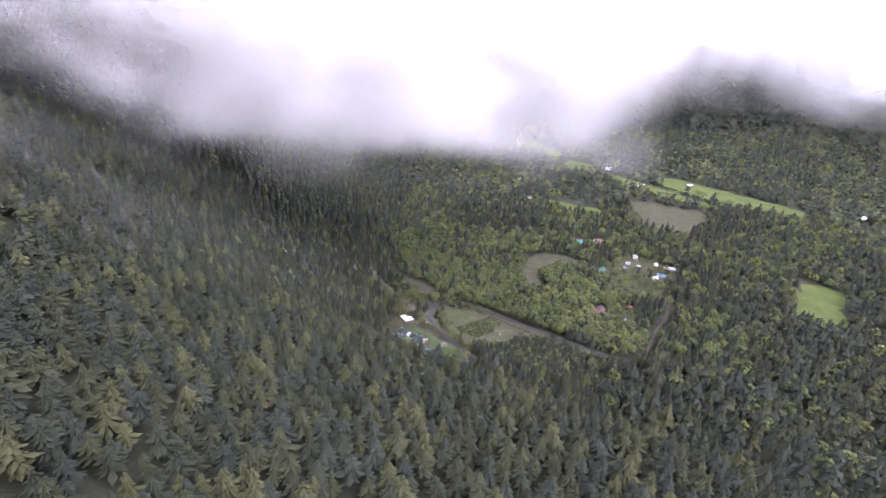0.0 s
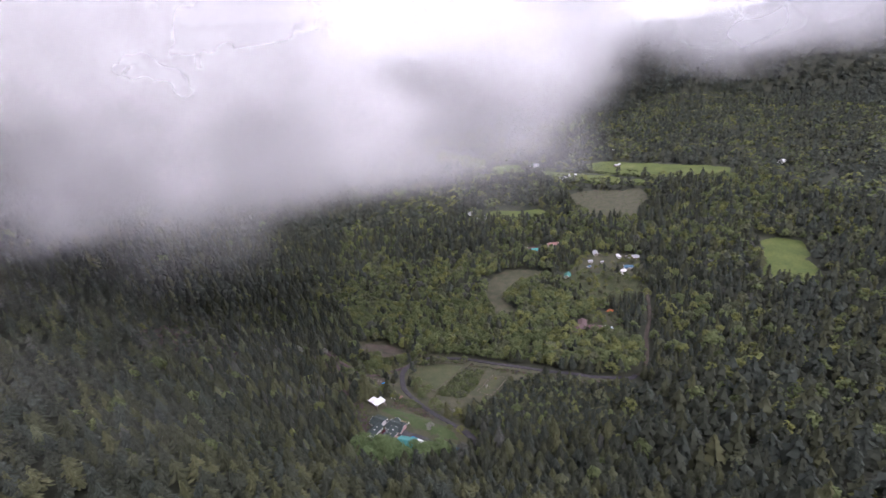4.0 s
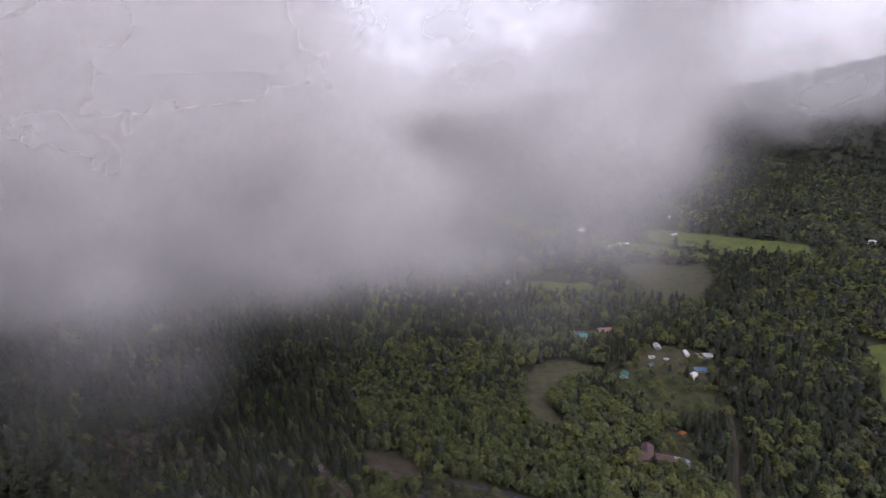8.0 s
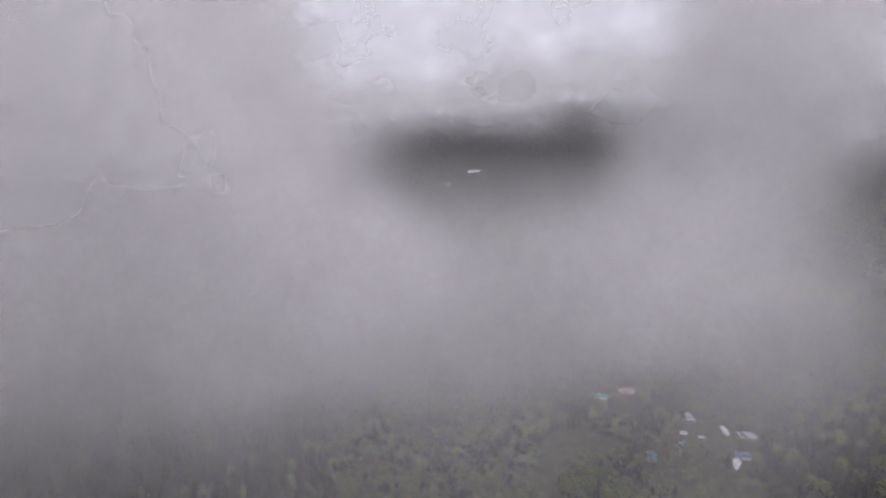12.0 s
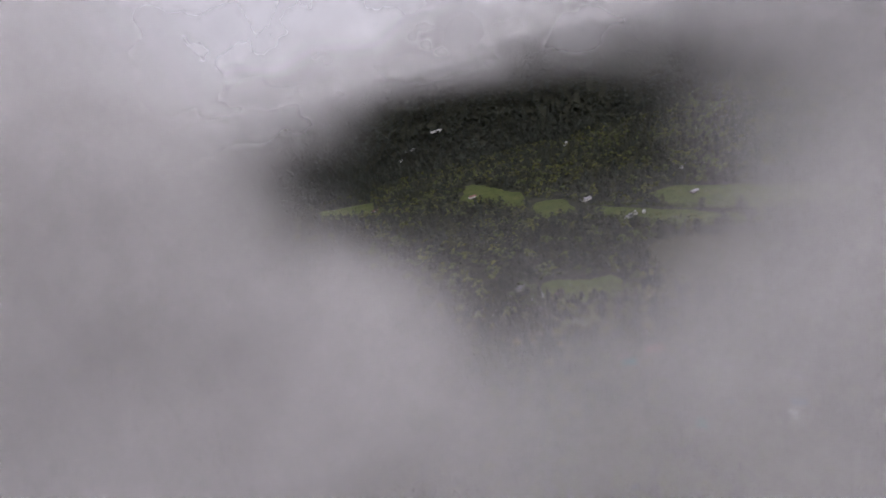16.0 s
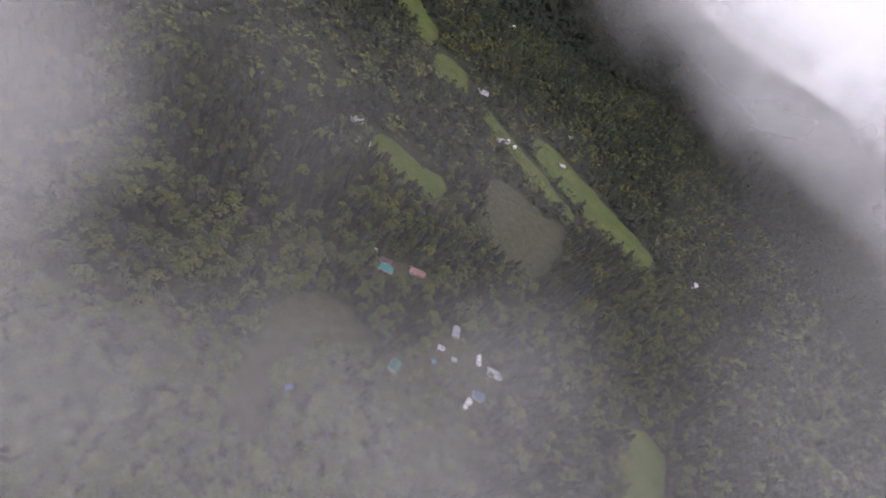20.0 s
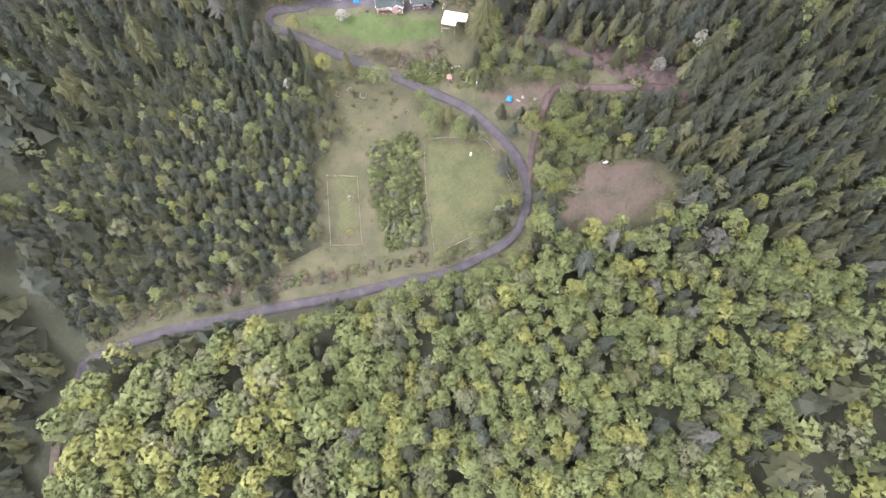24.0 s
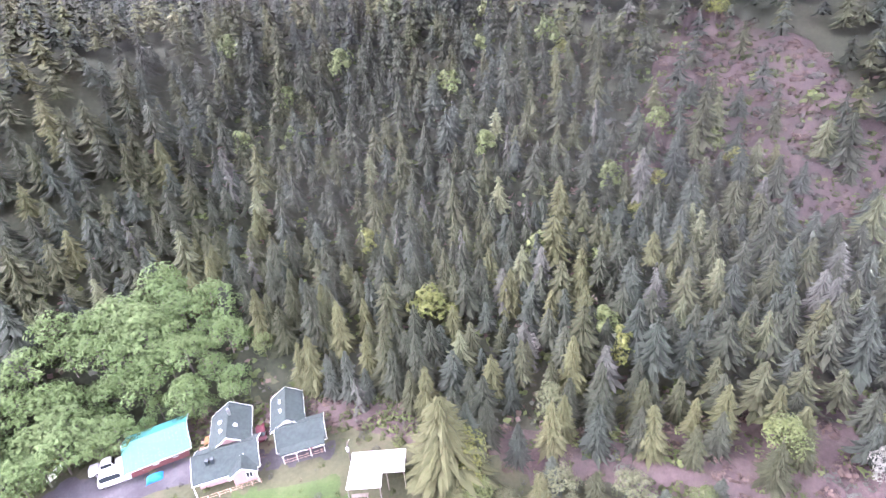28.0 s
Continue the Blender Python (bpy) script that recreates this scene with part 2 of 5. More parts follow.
def open_ground(x, y, grow=0.0):
    r = near_line(DRIVE, x, y) < 3.4 + grow
    r |= near_line(LANE, x, y) < 3.6 + grow
    r |= near_line(TRACK, x, y) < 2.4 + grow
    for p in CLEARED:
        r |= inside(p, x, y)
    for name, p in PLAN.items():
        if name in ("rocky", "red_bank", "back_bank"):
            continue
        r |= inside(p, x, y)
    return r


def mesh_from(name, verts, faces, mats, index=None, smooth=False):
    """A mesh from numpy arrays; faces all have the same number of corners."""
    me = bpy.data.meshes.new(name)
    n = faces.shape[1]
    me.vertices.add(len(verts))
    me.vertices.foreach_set("co", verts.astype(np.float32).ravel())
    me.loops.add(faces.size)
    me.loops.foreach_set("vertex_index", faces.astype(np.int32).ravel())
    me.polygons.add(len(faces))
    me.polygons.foreach_set("loop_start", np.arange(0, faces.size, n, dtype=np.int32))
    for m in mats:
        me.materials.append(m)
    if index is not None:
        me.polygons.foreach_set("material_index", index.astype(np.int32))
    me.polygons.foreach_set("use_smooth", np.full(len(faces), smooth))
    me.update()
    return me


def toned(me, tones):
    """Give each face its tree's tone, 0 to 1."""
    me.attributes.new("tone", "FLOAT", "FACE").data.foreach_set("value", tones.astype(np.float32))
    return me


def grid_mesh(name, xs, ys, mats, lift=0.0):
    X, Y = np.meshgrid(xs, ys)
    v = np.stack([X.ravel(), Y.ravel(), (ground(X, Y) + lift).ravel()], 1)
    w = len(xs)
    a = (np.arange(len(ys) - 1)[:, None] * w + np.arange(w - 1)[None, :]).ravel()
    return mesh_from(name, v, np.stack([a, a + 1, a + w + 1, a + w], 1), mats, smooth=True)


def stretch(lo, fine_lo, fine_hi, hi, step):
    a = [fine_lo]
    s = step
    while a[-1] > lo:
        s = min(s * 1.18, 60.0)
        a.append(a[-1] - s)
    b = list(np.arange(fine_lo + step, fine_hi, step))
    s = step
    while b[-1] < hi:
        s = min(s * 1.18, 60.0)
        b.append(b[-1] + s)
    return np.array(a[::-1] + b)


land = tagged(new("ground", grid_mesh("ground", stretch(-2600, -170, 200, 2600, 3.2), stretch(-500, 120, 520, 3000, 3.2), [SOIL])),
              "dark forest floor of the valley and its wooded hills", "ground", kind="structure")


def patch(name, poly, mat, label, lift=0.12, wobble=0.8, step=4.0):
    """Open ground of one kind, laid on the land."""
    pts = []
    for (ax, ay), (bx, by) in zip(poly, poly[1:] + poly[:1]):
        n = max(1, int(math.hypot(bx - ax, by - ay) / step))
        for i in range(n):
            x, y = ax + (bx - ax) * i / n, ay + (by - ay) * i / n
            o = noise.noise_vector((x * 0.13, y * 0.13, 3.1)) * wobble
            pts.append((x + o.x, y + o.y))
    bm = bmesh.new()
    f = bm.faces.new([bm.verts.new((x, y, 0)) for x, y in pts])
    bmesh.ops.triangulate(bm, faces=[f])
    for _ in range(7):
        longest = [e for e in bm.edges if e.calc_length() > step * 1.6]
        if not longest:
            break
        bmesh.ops.subdivide_edges(bm, edges=longest, cuts=1)
        bmesh.ops.triangulate(bm, faces=bm.faces[:])
    co = np.array([v.co[:2] for v in bm.verts])
    rim = np.array([v.is_boundary for v in bm.verts])
    z = ground(co[:, 0], co[:, 1]) + np.where(rim, -0.12, lift + 0.16)
    for v, h in zip(bm.verts, z):
        v.co.z = h
    bmesh.ops.recalc_face_normals(bm, faces=bm.faces[:])
    for f in bm.faces:
        f.smooth = True
        if f.normal.z < 0:
            f.normal_flip()
    me = bpy.data.meshes.new(name)
    bm.to_mesh(me)
    bm.free()
    me.materials.append(mat)
    return tagged(new(name, me), label, "ground", kind="structure")


def smooth_line(line, step=2.0):
    p = [Vector((x, y)) for x, y in line]
    out = []
    for i in range(len(p) - 1):
        a, b = p[max(i - 1, 0)], p[min(i + 2, len(p) - 1)]
        n = max(2, int((p[i + 1] - p[i]).length / step))
        for k in range(n):
            u = k / n
            out.append(0.5 * (2 * p[i] + (p[i + 1] - a) * u + (2 * a - 5 * p[i] + 4 * p[i + 1] - b) * u * u + (3 * p[i] - a - 3 * p[i + 1] + b) * u ** 3))
    return out + [p[-1]]


def road(name, line, width, mat, label, lift=0.42):
    c = smooth_line(line)
    v, f = [], []
    prof = [(-0.5, -0.5), (-0.46, 0.0), (-0.25, 0.02), (0, 0.08), (0.25, 0.02), (0.46, 0.0), (0.5, -0.5)]
    for i, p in enumerate(c):
        d = (c[min(i + 1, len(c) - 1)] - c[max(i - 1, 0)]).normalized()
        s = Vector((-d.y, d.x))
        w = width * (1 + 0.1 * noise.noise((p.x * 0.1, p.y * 0.1, 0)))
        for u, h in prof:
            q = p + s * u * w
            v.append((q.x, q.y, gz(q.x, q.y) + lift + h))
    k = len(prof)
    for i in range(len(c) - 1):
        for j in range(k - 1):
            a = i * k + j
            f.append((a, a + k, a + k + 1, a + 1))
    return tagged(new(name, mesh_from(name, np.array(v), np.array(f), [mat], smooth=True)), label, "road", kind="structure")


LOOKS = {
    "yard": (GRAVEL, "grey gravel yard round the houses"), "lawn": (GRASS, "mown green lawn below the houses"),
    "bank": (ROUGH, "rough grassy bank with dry brush"), "paddock": (PADDOCK, "fenced green paddock"),
    "strip": (PADDOCK, "small fenced grass strip"), "lane": (ROUGH, "mown grass lane between thickets"),
    "clear": (CLEARING, "bare brown clearing"), "tarp_clearing": (CLEARING, "bare earth clearing with a blue tarpaulin"),
    "red_bank": (REDSOIL, "reddish bare earth bank"), "rocky": (REDSOIL, "bare reddish slope among the firs"),
    "back_bank": (REDSOIL, "reddish earth bank behind the houses"), "verge": (ROUGH, "dry grass verge above the road"), "glade": (ROUGH, "dry grass glade in the alders"),
    "meadow": (PADDOCK, "green meadow by the village"), "village": (ROUGH, "worn grass between the cottages"),
    "cabin": (ROUGH, "worn clearing round two cottages"), "house_yard": (ROUGH, "rough yard round the large house"),
    "field_a": (PASTURE, "bright green pasture"), "field_b": (PASTURE, "narrow green pasture"), "brown_field": (ROUGH, "tussocky brown-green field"),
    "green_field": (PASTURE, "deep green field"), "house_meadow": (PASTURE, "green meadow with a farm track"),
    "left_field": (PASTURE, "pale green distant field"), "far_field": (PASTURE, "pale green distant field"), "right_field": (PASTURE, "plain bright green field"),
}
for i, poly in enumerate(GARDEN):
    patch("rough_grass", poly, ROUGH, "rough olive-brown grass round the homestead", lift=-0.03 + 0.03 * i if i < 4 else -0.07, step=2.4)
for key, (mat, label) in LOOKS.items():
    far = PLAN[key][0][1] > 570 or key == "right_field"
    patch(key, PLAN[key], mat, label, lift=0.5 if far else 0.12 + 0.02 * (len(key) % 4), wobble=9.0 if far else 1.4, step=16.0 if far else 2.2)
road("road", DRIVE, 3.6, GRAVEL, "grey gravel drive winding up to the houses")
road("road", LANE, 2.8, CLEARING, "narrow earth lane along the wood")
road("road", TRACK, 2.6, REDSOIL, "reddish dirt track", 0.4)

# ---------------------------------------------------------------- trees


def conifer(rng, whorls, arms, bits, lean=0.35, base=0.1, slim=0.2):
    """Points and triangles of a fir, 1 high: whorls of drooping boughs, each a narrow ragged kite, under a pointed leader."""
    v, f = [], []
    for w in range(whorls):
        u = (w + rng.random() * 0.6) / whorls
        z = base + (0.98 - base) * u
        r = (0.25 * (1 - (z - 0.1) / 0.9) ** 0.75 + 0.012) * (0.72 + 0.56 * rng.random())
        for a in range(arms):
            t = (a + rng.random() * 0.8) / arms * 2 * math.pi + w * 2.4
            rr = r * (0.5 + 0.72 * rng.random())
            dz = -lean * rr * (0.6 + 0.8 * rng.random())
            c, n = math.cos(t), math.sin(t)
            k = len(v)
            if bits == 0:
                wd = 0.5 * rr + 0.012
                v += [(0, 0, z + 0.07), (c * rr - n * wd, n * rr + c * wd, z + dz * 1.2), (c * rr + n * wd, n * rr - c * wd, z + dz * 0.8 - 0.02)]
                f += [(k, k + 1, k + 2)]
            else:
                wd = slim * rr + 0.007
                e = 0.6 * rng.random() - 0.3
                v += [(c * 0.01, n * 0.01, z + 0.045), (c * rr * 0.62 - n * wd, n * rr * 0.62 + c * wd, z + dz * (0.4 + e) - wd * 0.8),
                      (c * rr, n * rr, z + dz * 1.3), (c * rr * 0.62 + n * wd, n * rr * 0.62 - c * wd, z + dz * (0.4 - e) - wd * 0.8)]
                f += [(k, k + 1, k + 2), (k, k + 2, k + 3)]
    return np.array(v), np.array(f)


def broadleaf(rng, lobes, leaves, size, corners=4):
    """A broad crown, 1 high: rounded uneven lobes, each a dome of small tilted leaf clumps with gaps between the lobes."""
    v, f = [], []
    for i in range(lobes):
        t = i * 2.4 + rng.random() * 0.9
        u = (i + 0.5) / lobes
        h = 0.86 - 0.46 * u + 0.07 * rng.random()
        rad = 0.34 * u ** 0.55 * (0.75 + 0.35 * rng.random())
        c = Vector((math.cos(t) * rad, math.sin(t) * rad, h))
        lr = 0.115 + 0.06 * rng.random()
        for j in range(leaves):
            d = Vector((rng.gauss(0, 1) + math.cos(t) * rad, rng.gauss(0, 1) + math.sin(t) * rad, rng.gauss(0.6, 0.75))).normalized()
            p = c + d * lr * (0.8 + 0.28 * rng.random())
            n = (d + Vector((rng.gauss(0, .25), rng.gauss(0, .25), rng.gauss(0.2, .25)))).normalized()
            s = n.orthogonal().normalized()
            q = n.cross(s)
            a = rng.random() * 6.28
            s, q = s * math.cos(a) + q * math.sin(a), q * math.cos(a) - s * math.sin(a)
            z = size * (0.6 + 0.8 * rng.random())
            k = len(v)
            if corners == 3:
                v += [p + s * z * 1.3, p - s * z * 0.7 + q * z * 1.1, p - s * z * 0.7 - q * z * 1.1 - n * z * 0.3]
                f += [(k, k + 1, k + 2)]
            else:
                v += [p + s * z, p + q * z * 0.8, p - s * z * 0.9, p - q * z * 0.7 - n * z * 0.3]
                f += [(k, k + 1, k + 2), (k, k + 2, k + 3)]
    return np.array([tuple(p) for p in v]), np.array(f)


def trunk_bm(rng, height, radius, limbs=5, bend=0.02):
    """A tapered, slightly bent trunk with limbs."""
    bm = bmesh.new()

    def tube(pts, r0, r1, n=6):
        rings = []
        for i, p in enumerate(pts):
            r = r0 + (r1 - r0) * i / (len(pts) - 1)
            d = (pts[min(i + 1, len(pts) - 1)] - pts[max(i - 1, 0)]).normalized()
            s = d.orthogonal().normalized()
            q = d.cross(s)
            rings.append([bm.verts.new(p + (s * math.cos(k * 6.283 / n) + q * math.sin(k * 6.283 / n)) * r) for k in range(n)])
        for a, b in zip(rings, rings[1:]):
            for k in range(n):
                bm.faces.new((a[k], a[(k + 1) % n], b[(k + 1) % n], b[k]))
        bm.faces.new(rings[-1])

    top = [Vector((rng.gauss(0, bend) * i, rng.gauss(0, bend) * i, height * i / 5 - 0.4 * (i == 0))) for i in range(6)]
    tube(top, radius, radius * 0.25)
    for i in range(limbs):
        u = 0.4 + 0.5 * i / max(1, limbs)
        b = top[int(u * 5)].lerp(top[min(5, int(u * 5) + 1)], u * 5 % 1)
        t = i * 2.4
        e = b + Vector((math.cos(t), math.sin(t), 0.7)) * height * 0.2 * (1.2 - u)
        tube([b, b.lerp(e, 0.5) + Vector((0, 0, -0.02 * height)), e], radius * 0.4, radius * 0.1, 4)
    return bm


def scatter(rng, x0, x1, y0, y1, step, jitter=0.85):
    xs, ys = np.arange(x0, x1, step), np.arange(y0, y1, step)
    X, Y = np.meshgrid(xs, ys)
    X[1::2] += step / 2
    X = X + rng.uniform(-0.5, 0.5, X.shape) * step * jitter
    Y = Y + rng.uniform(-0.5, 0.5, Y.shape) * step * jitter
    return X.ravel(), Y.ravel()


def stand(name, templates, pos, height, width, mats, which, label, category="trees"):
    """Many trees joined in one mesh: templates turned, stretched and set on the land."""
    rng = np.random.default_rng(len(pos))
    pick = rng.integers(0, len(templates), len(pos))
    turn = rng.uniform(0, 6.283, len(pos))
    shade = rng.uniform(0, 1, len(pos))
    V, F, M, T, base = [], [], [], [], 0
    for k, (tv, tf) in enumerate(templates):
        sel = np.nonzero(pick == k)[0]
        if not len(sel):
            continue
        c, s = np.cos(turn[sel])[:, None], np.sin(turn[sel])[:, None]
        w, h = width[sel][:, None], height[sel][:, None]
        x = (tv[None, :, 0] * c - tv[None, :, 1] * s) * w + pos[sel, 0][:, None]
        y = (tv[None, :, 0] * s + tv[None, :, 1] * c) * w + pos[sel, 1][:, None]
        z = tv[None, :, 2] * h + pos[sel, 2][:, None]
        V.append(np.stack([x, y, z], 2).reshape(-1, 3))
        F.append((tf[None] + (np.arange(len(sel)) * len(tv))[:, None, None] + base).reshape(-1, 3))
        M.append(np.repeat(which[sel], len(tf)))
        T.append(np.repeat(shade[sel], len(tf)))
        base += len(sel) * len(tv)
    me = toned(mesh_from(name, np.concatenate(V), np.concatenate(F), mats, np.concatenate(M)), np.concatenate(T))
    return tagged(new(name, me), label, category, kind="stuff")


R = random.Random(5)
NR = np.random.default_rng(11)
FIR_FINE = [conifer(R, 27, 24, 1, 0.28, 0.1, 0.085) for _ in range(5)]
FIR_NEAR = [conifer(R, 12, 15, 1, 0.28, 0.3, 0.12) for _ in range(6)]
FIR_HALF = [conifer(R, 8, 10, 1, 0.3, 0.34, 0.18) for _ in range(5)]
FIR_YOUNG = [conifer(R, 8, 14, 1, 0.1, 0.25, 0.12) for _ in range(5)]
FIR_MID = [conifer(R, 8, 5, 0, 0.6, 0.3) for _ in range(5)]
FIR_FAR = [conifer(R, 5, 4, 0, 0.6) for _ in range(4)]
LEAF_FINE = [broadleaf(R, 17, 84, 0.021) for _ in range(5)]
LEAF_NEAR = [broadleaf(R, 12, 56, 0.03, 3) for _ in range(5)]
LEAF_MID = [broadleaf(R, 9, 10, 0.066, 3) for _ in range(5)]
LEAF_VALE = [broadleaf(R, 11, 24, 0.043, 3) for _ in range(5)]
LEAF_FAR = [broadleaf(R, 5, 4, 0.1, 3) for _ in range(4)]
ALDER_WOOD = [(146, 316), (75, 356), (30, 381), (5, 391), (-30, 412), (-50, 470), (-70, 520), (-20, 600), (70, 560), (110, 520), (150, 440), (180, 400), (165, 335)]


def share_of_leaf(x, y):
    """How much of the wood is broadleaved, 0 to 1."""
    s = np.where(inside(ALDER_WOOD, x, y), 0.82, 0.07)
    s = np.where((y > 420) & ~inside(ALDER_WOOD, x, y) & (x > -60), 0.42 + 0.3 * np.sin(x * 0.021) * np.sin(y * 0.017), s)
    s = np.where((x > 95) & (y < 400) & (x > 165), 0.2, s)
    return np.where(ground(x, y) > 26, 0.04, s)


# the wood in three rings: full boughs near the houses, simpler ones farther off
CORE = (-128, 100, 212, 475)
ALDERS_BACK = [(11, 248), (-10, 244), (-31, 250), (-32, 270), (-24, 278), (-14, 268), (8, 262)]
WIDE = (-262, -128, 150, 425)


def plant(x0, x1, y0, y1, step, hole, thin):
    x, y = scatter(NR, x0, x1, y0, y1, step)
    ok = ~open_ground(x, y, 0.8)
    if hole:
        ok &= ~((x > hole[0]) & (x < hole[1]) & (y > hole[2]) & (y < hole[3]))
    ok &= ~(inside(PLAN["rocky"], x, y) & (NR.random(len(x)) < 0.5)) & ~(inside(PLAN["red_bank"], x, y) & (NR.random(len(x)) < 0.5))
    x, y = x[ok], y[ok]
    z = ground(x, y) - 0.4
    is_leaf = NR.random(len(x)) < share_of_leaf(x, y)
    young = inside([(20, 375), (146, 310), (150, 250), (60, 255), (30, 285), (60, 330)], x, y)
    keep = (~is_leaf | (NR.random(len(x)) < thin)) & (~young | (NR.random(len(x)) < 0.2))
    return x[keep], y[keep], z[keep], is_leaf[keep], young[keep]


x, y, z, is_leaf, young = plant(*CORE, 4.3, None, 0.9)
H = NR.uniform(7.8, 13.2, len(x)) * np.where(young, 0.6, 1.0) * np.where(NR.random(len(x)) < 0.12, 1.25, 1.0)
near_yard = np.minimum(np.hypot(x + 10, y - 285), np.minimum(np.hypot(x - 15, y - 345), np.hypot(x + 25, y - 350) * 1.1))
first = np.argsort(near_yard)
first = first[~inside(ALDERS_BACK, x[first], y[first])][:190]
rest = np.setdiff1d(np.arange(len(x)), first)
rest = rest[~inside(ALDERS_BACK, x[rest], y[rest])]
EDGE = (x[first], y[first], H[first], is_leaf[first], young[first])
x, y, z, is_leaf, H = x[rest], y[rest], z[rest], is_leaf[rest], H[rest]
for leaf in (False, True):
    s = is_leaf == leaf
    p = np.stack([x[s], y[s], z[s]], 1)
    if leaf:
        h = NR.uniform(6.5, 11.5, s.sum())
        stand("broadleaf_wood", LEAF_NEAR, p, h, h * NR.uniform(0.85, 1.15, s.sum()), DECID + [BARE, BLOSSOM],
              NR.choice(6, s.sum(), p=[.66, .22, .1, .01, .01, 0]), "bright spring-green alders and maples in the valley wood")
    else:
        h = H[s]
        stand("fir_wood", FIR_NEAR, p, h, h * NR.uniform(1.05, 1.5, s.sum()) * np.where(h < 8, 1.35, 1.0), CONIFER + [BARE, DECID[2]],
              NR.choice(6, s.sum(), p=[.41, .22, .24, .07, .02, .04]), "dark green firs on the slope round the houses")
VALE = (100, 265, 300, 560)
x, y, z, is_leaf, young = plant(*VALE, 4.8, None, 0.85)
for leaf in (False, True):
    s = is_leaf == leaf
    p = np.stack([x[s], y[s], z[s]], 1)
    h = NR.uniform(8, 13, s.sum()) if leaf else NR.uniform(9, 14, s.sum())
    stand("broadleaf_wood" if leaf else "fir_wood", LEAF_VALE if leaf else FIR_MID, p, h, h * NR.uniform(0.95, 1.25, s.sum()), DECID if leaf else CONIFER,
          NR.choice(4, s.sum(), p=[.55, .25, .18, .02] if leaf else [.4, .25, .25, .1]), "closed mixed wood between the hill and the village")
HOMES = [(171, 481), (224, 468), (233, 474), (250, 494), (238, 502), (221, 521), (207, 504), (217, 497), (200, 492), (164, 560), (164, 567), (191, 566), (156, 574), (148, 380), (137, 385), (144, 390), (156, 378), (176, 404)]
x, y = scatter(NR, 125, 260, 364, 578, 5.5)
ok = np.zeros(len(x), bool)
for key in ("meadow", "village", "cabin", "house_yard"):
    ok |= inside(PLAN[key], x, y) & (NR.random(len(x)) < (0.58 if key == "meadow" else 0.5))
for hx, hy in HOMES:
    ok &= np.hypot(x - hx, y - hy) > 7.5
h = NR.uniform(4, 9, ok.sum())
stand("garden_trees", LEAF_VALE, np.stack([x[ok], y[ok], ground(x[ok], y[ok]) - 0.2], 1), h, h * NR.uniform(0.9, 1.2, ok.sum()), DECID + CONIFER[2:3], NR.choice(5, ok.sum(), p=[.4, .25, .15, .05, .15]), "broadleaved trees and bushes between the cottages")
x, y, z, is_leaf, young = plant(-330, 560, 40, 720, 7.7, CORE, 1.0)
off = ~((x > VALE[0]) & (x < VALE[1]) & (y > VALE[2]) & (y < VALE[3])) & ~((x > -128) & (x < 125) & (y > 62) & (y < 212)) & ~((x > WIDE[0]) & (x < WIDE[1]) & (y > WIDE[2]) & (y < WIDE[3]))
x, y, z, is_leaf = x[off], y[off], z[off], is_leaf[off]
for leaf in (False, True):
    s = is_leaf == leaf
    p = np.stack([x[s], y[s], z[s]], 1)
    h = NR.uniform(9, 14, s.sum()) if leaf else NR.uniform(12, 21, s.sum())
    if leaf:
        stand("broadleaf_wood", LEAF_MID, p, h, h * NR.uniform(0.9, 1.2, s.sum()), DECID + [BARE], NR.choice(5, s.sum(), p=[.5, .22, .2, .05, .03]),
              "spring-green broadleaved trees of the valley floor")
    else:
        stand("fir_wood", FIR_MID, p, h, h * NR.uniform(1.0, 1.45, s.sum()), CONIFER, NR.choice(4, s.sum(), p=[.45, .3, .2, .05]),
              "dark firs on the valley floor and the hill")
x, y = scatter(NR, 22, 140, 250, 330, 2.6)
ok = inside([(36, 300), (66, 334), (76, 344), (100, 328), (138, 306), (136, 256), (60, 252), (34, 268), (30, 284)], x, y) & ~open_ground(x, y, 0.8)
h = NR.uniform(3.6, 7, ok.sum())
stand("young_fir_plantation", FIR_YOUNG, np.stack([x[ok], y[ok], ground(x[ok], y[ok]) - 0.3], 1), h, h * NR.uniform(1.5, 2.1, ok.sum()), CONIFER + DECID[:3],
      NR.choice(7, ok.sum(), p=[.22, .3, .26, .1, .06, .02, .04]), "dense plantation of young green firs")
x, y, z, is_leaf, young = plant(*WIDE, 5.2, None, 1.0)
h = NR.uniform(9, 14, len(x))
stand("fir_wood", FIR_HALF, np.stack([x, y, z], 1), h, h * NR.uniform(1.05, 1.5, len(x)), CONIFER + [BARE], NR.choice(5, len(x), p=[.36, .24, .24, .1, .06]), "tall firs high on the hill behind the houses")
x, y = scatter(NR, -640, -330, 60, 720, 8.0)
h = NR.uniform(12, 20, len(x))
stand("fir_wood", FIR_MID, np.stack([x, y, ground(x, y) - 0.4], 1), h, h * NR.uniform(1.0, 1.45, len(x)), CONIFER, NR.choice(4, len(x), p=[.45, .3, .2, .05]), "dark firs along the western ridge of the hill")
x, y = scatter(NR, -128, 125, 62, 212, 5.0)
h = NR.uniform(8.5, 13.5, len(x))
stand("fir_wood", FIR_HALF, np.stack([x, y, ground(x, y) - 0.3], 1), h, h * NR.uniform(1.1, 1.55, len(x)), CONIFER, NR.choice(4, len(x), p=[.34, .2, .3, .16]), "olive and dark green firs on the spur of the hill")
x, y, z, is_leaf, young = plant(-500, 1150, 300, 1560, 15.5, (-330, 560, 40, 720), 1.0)
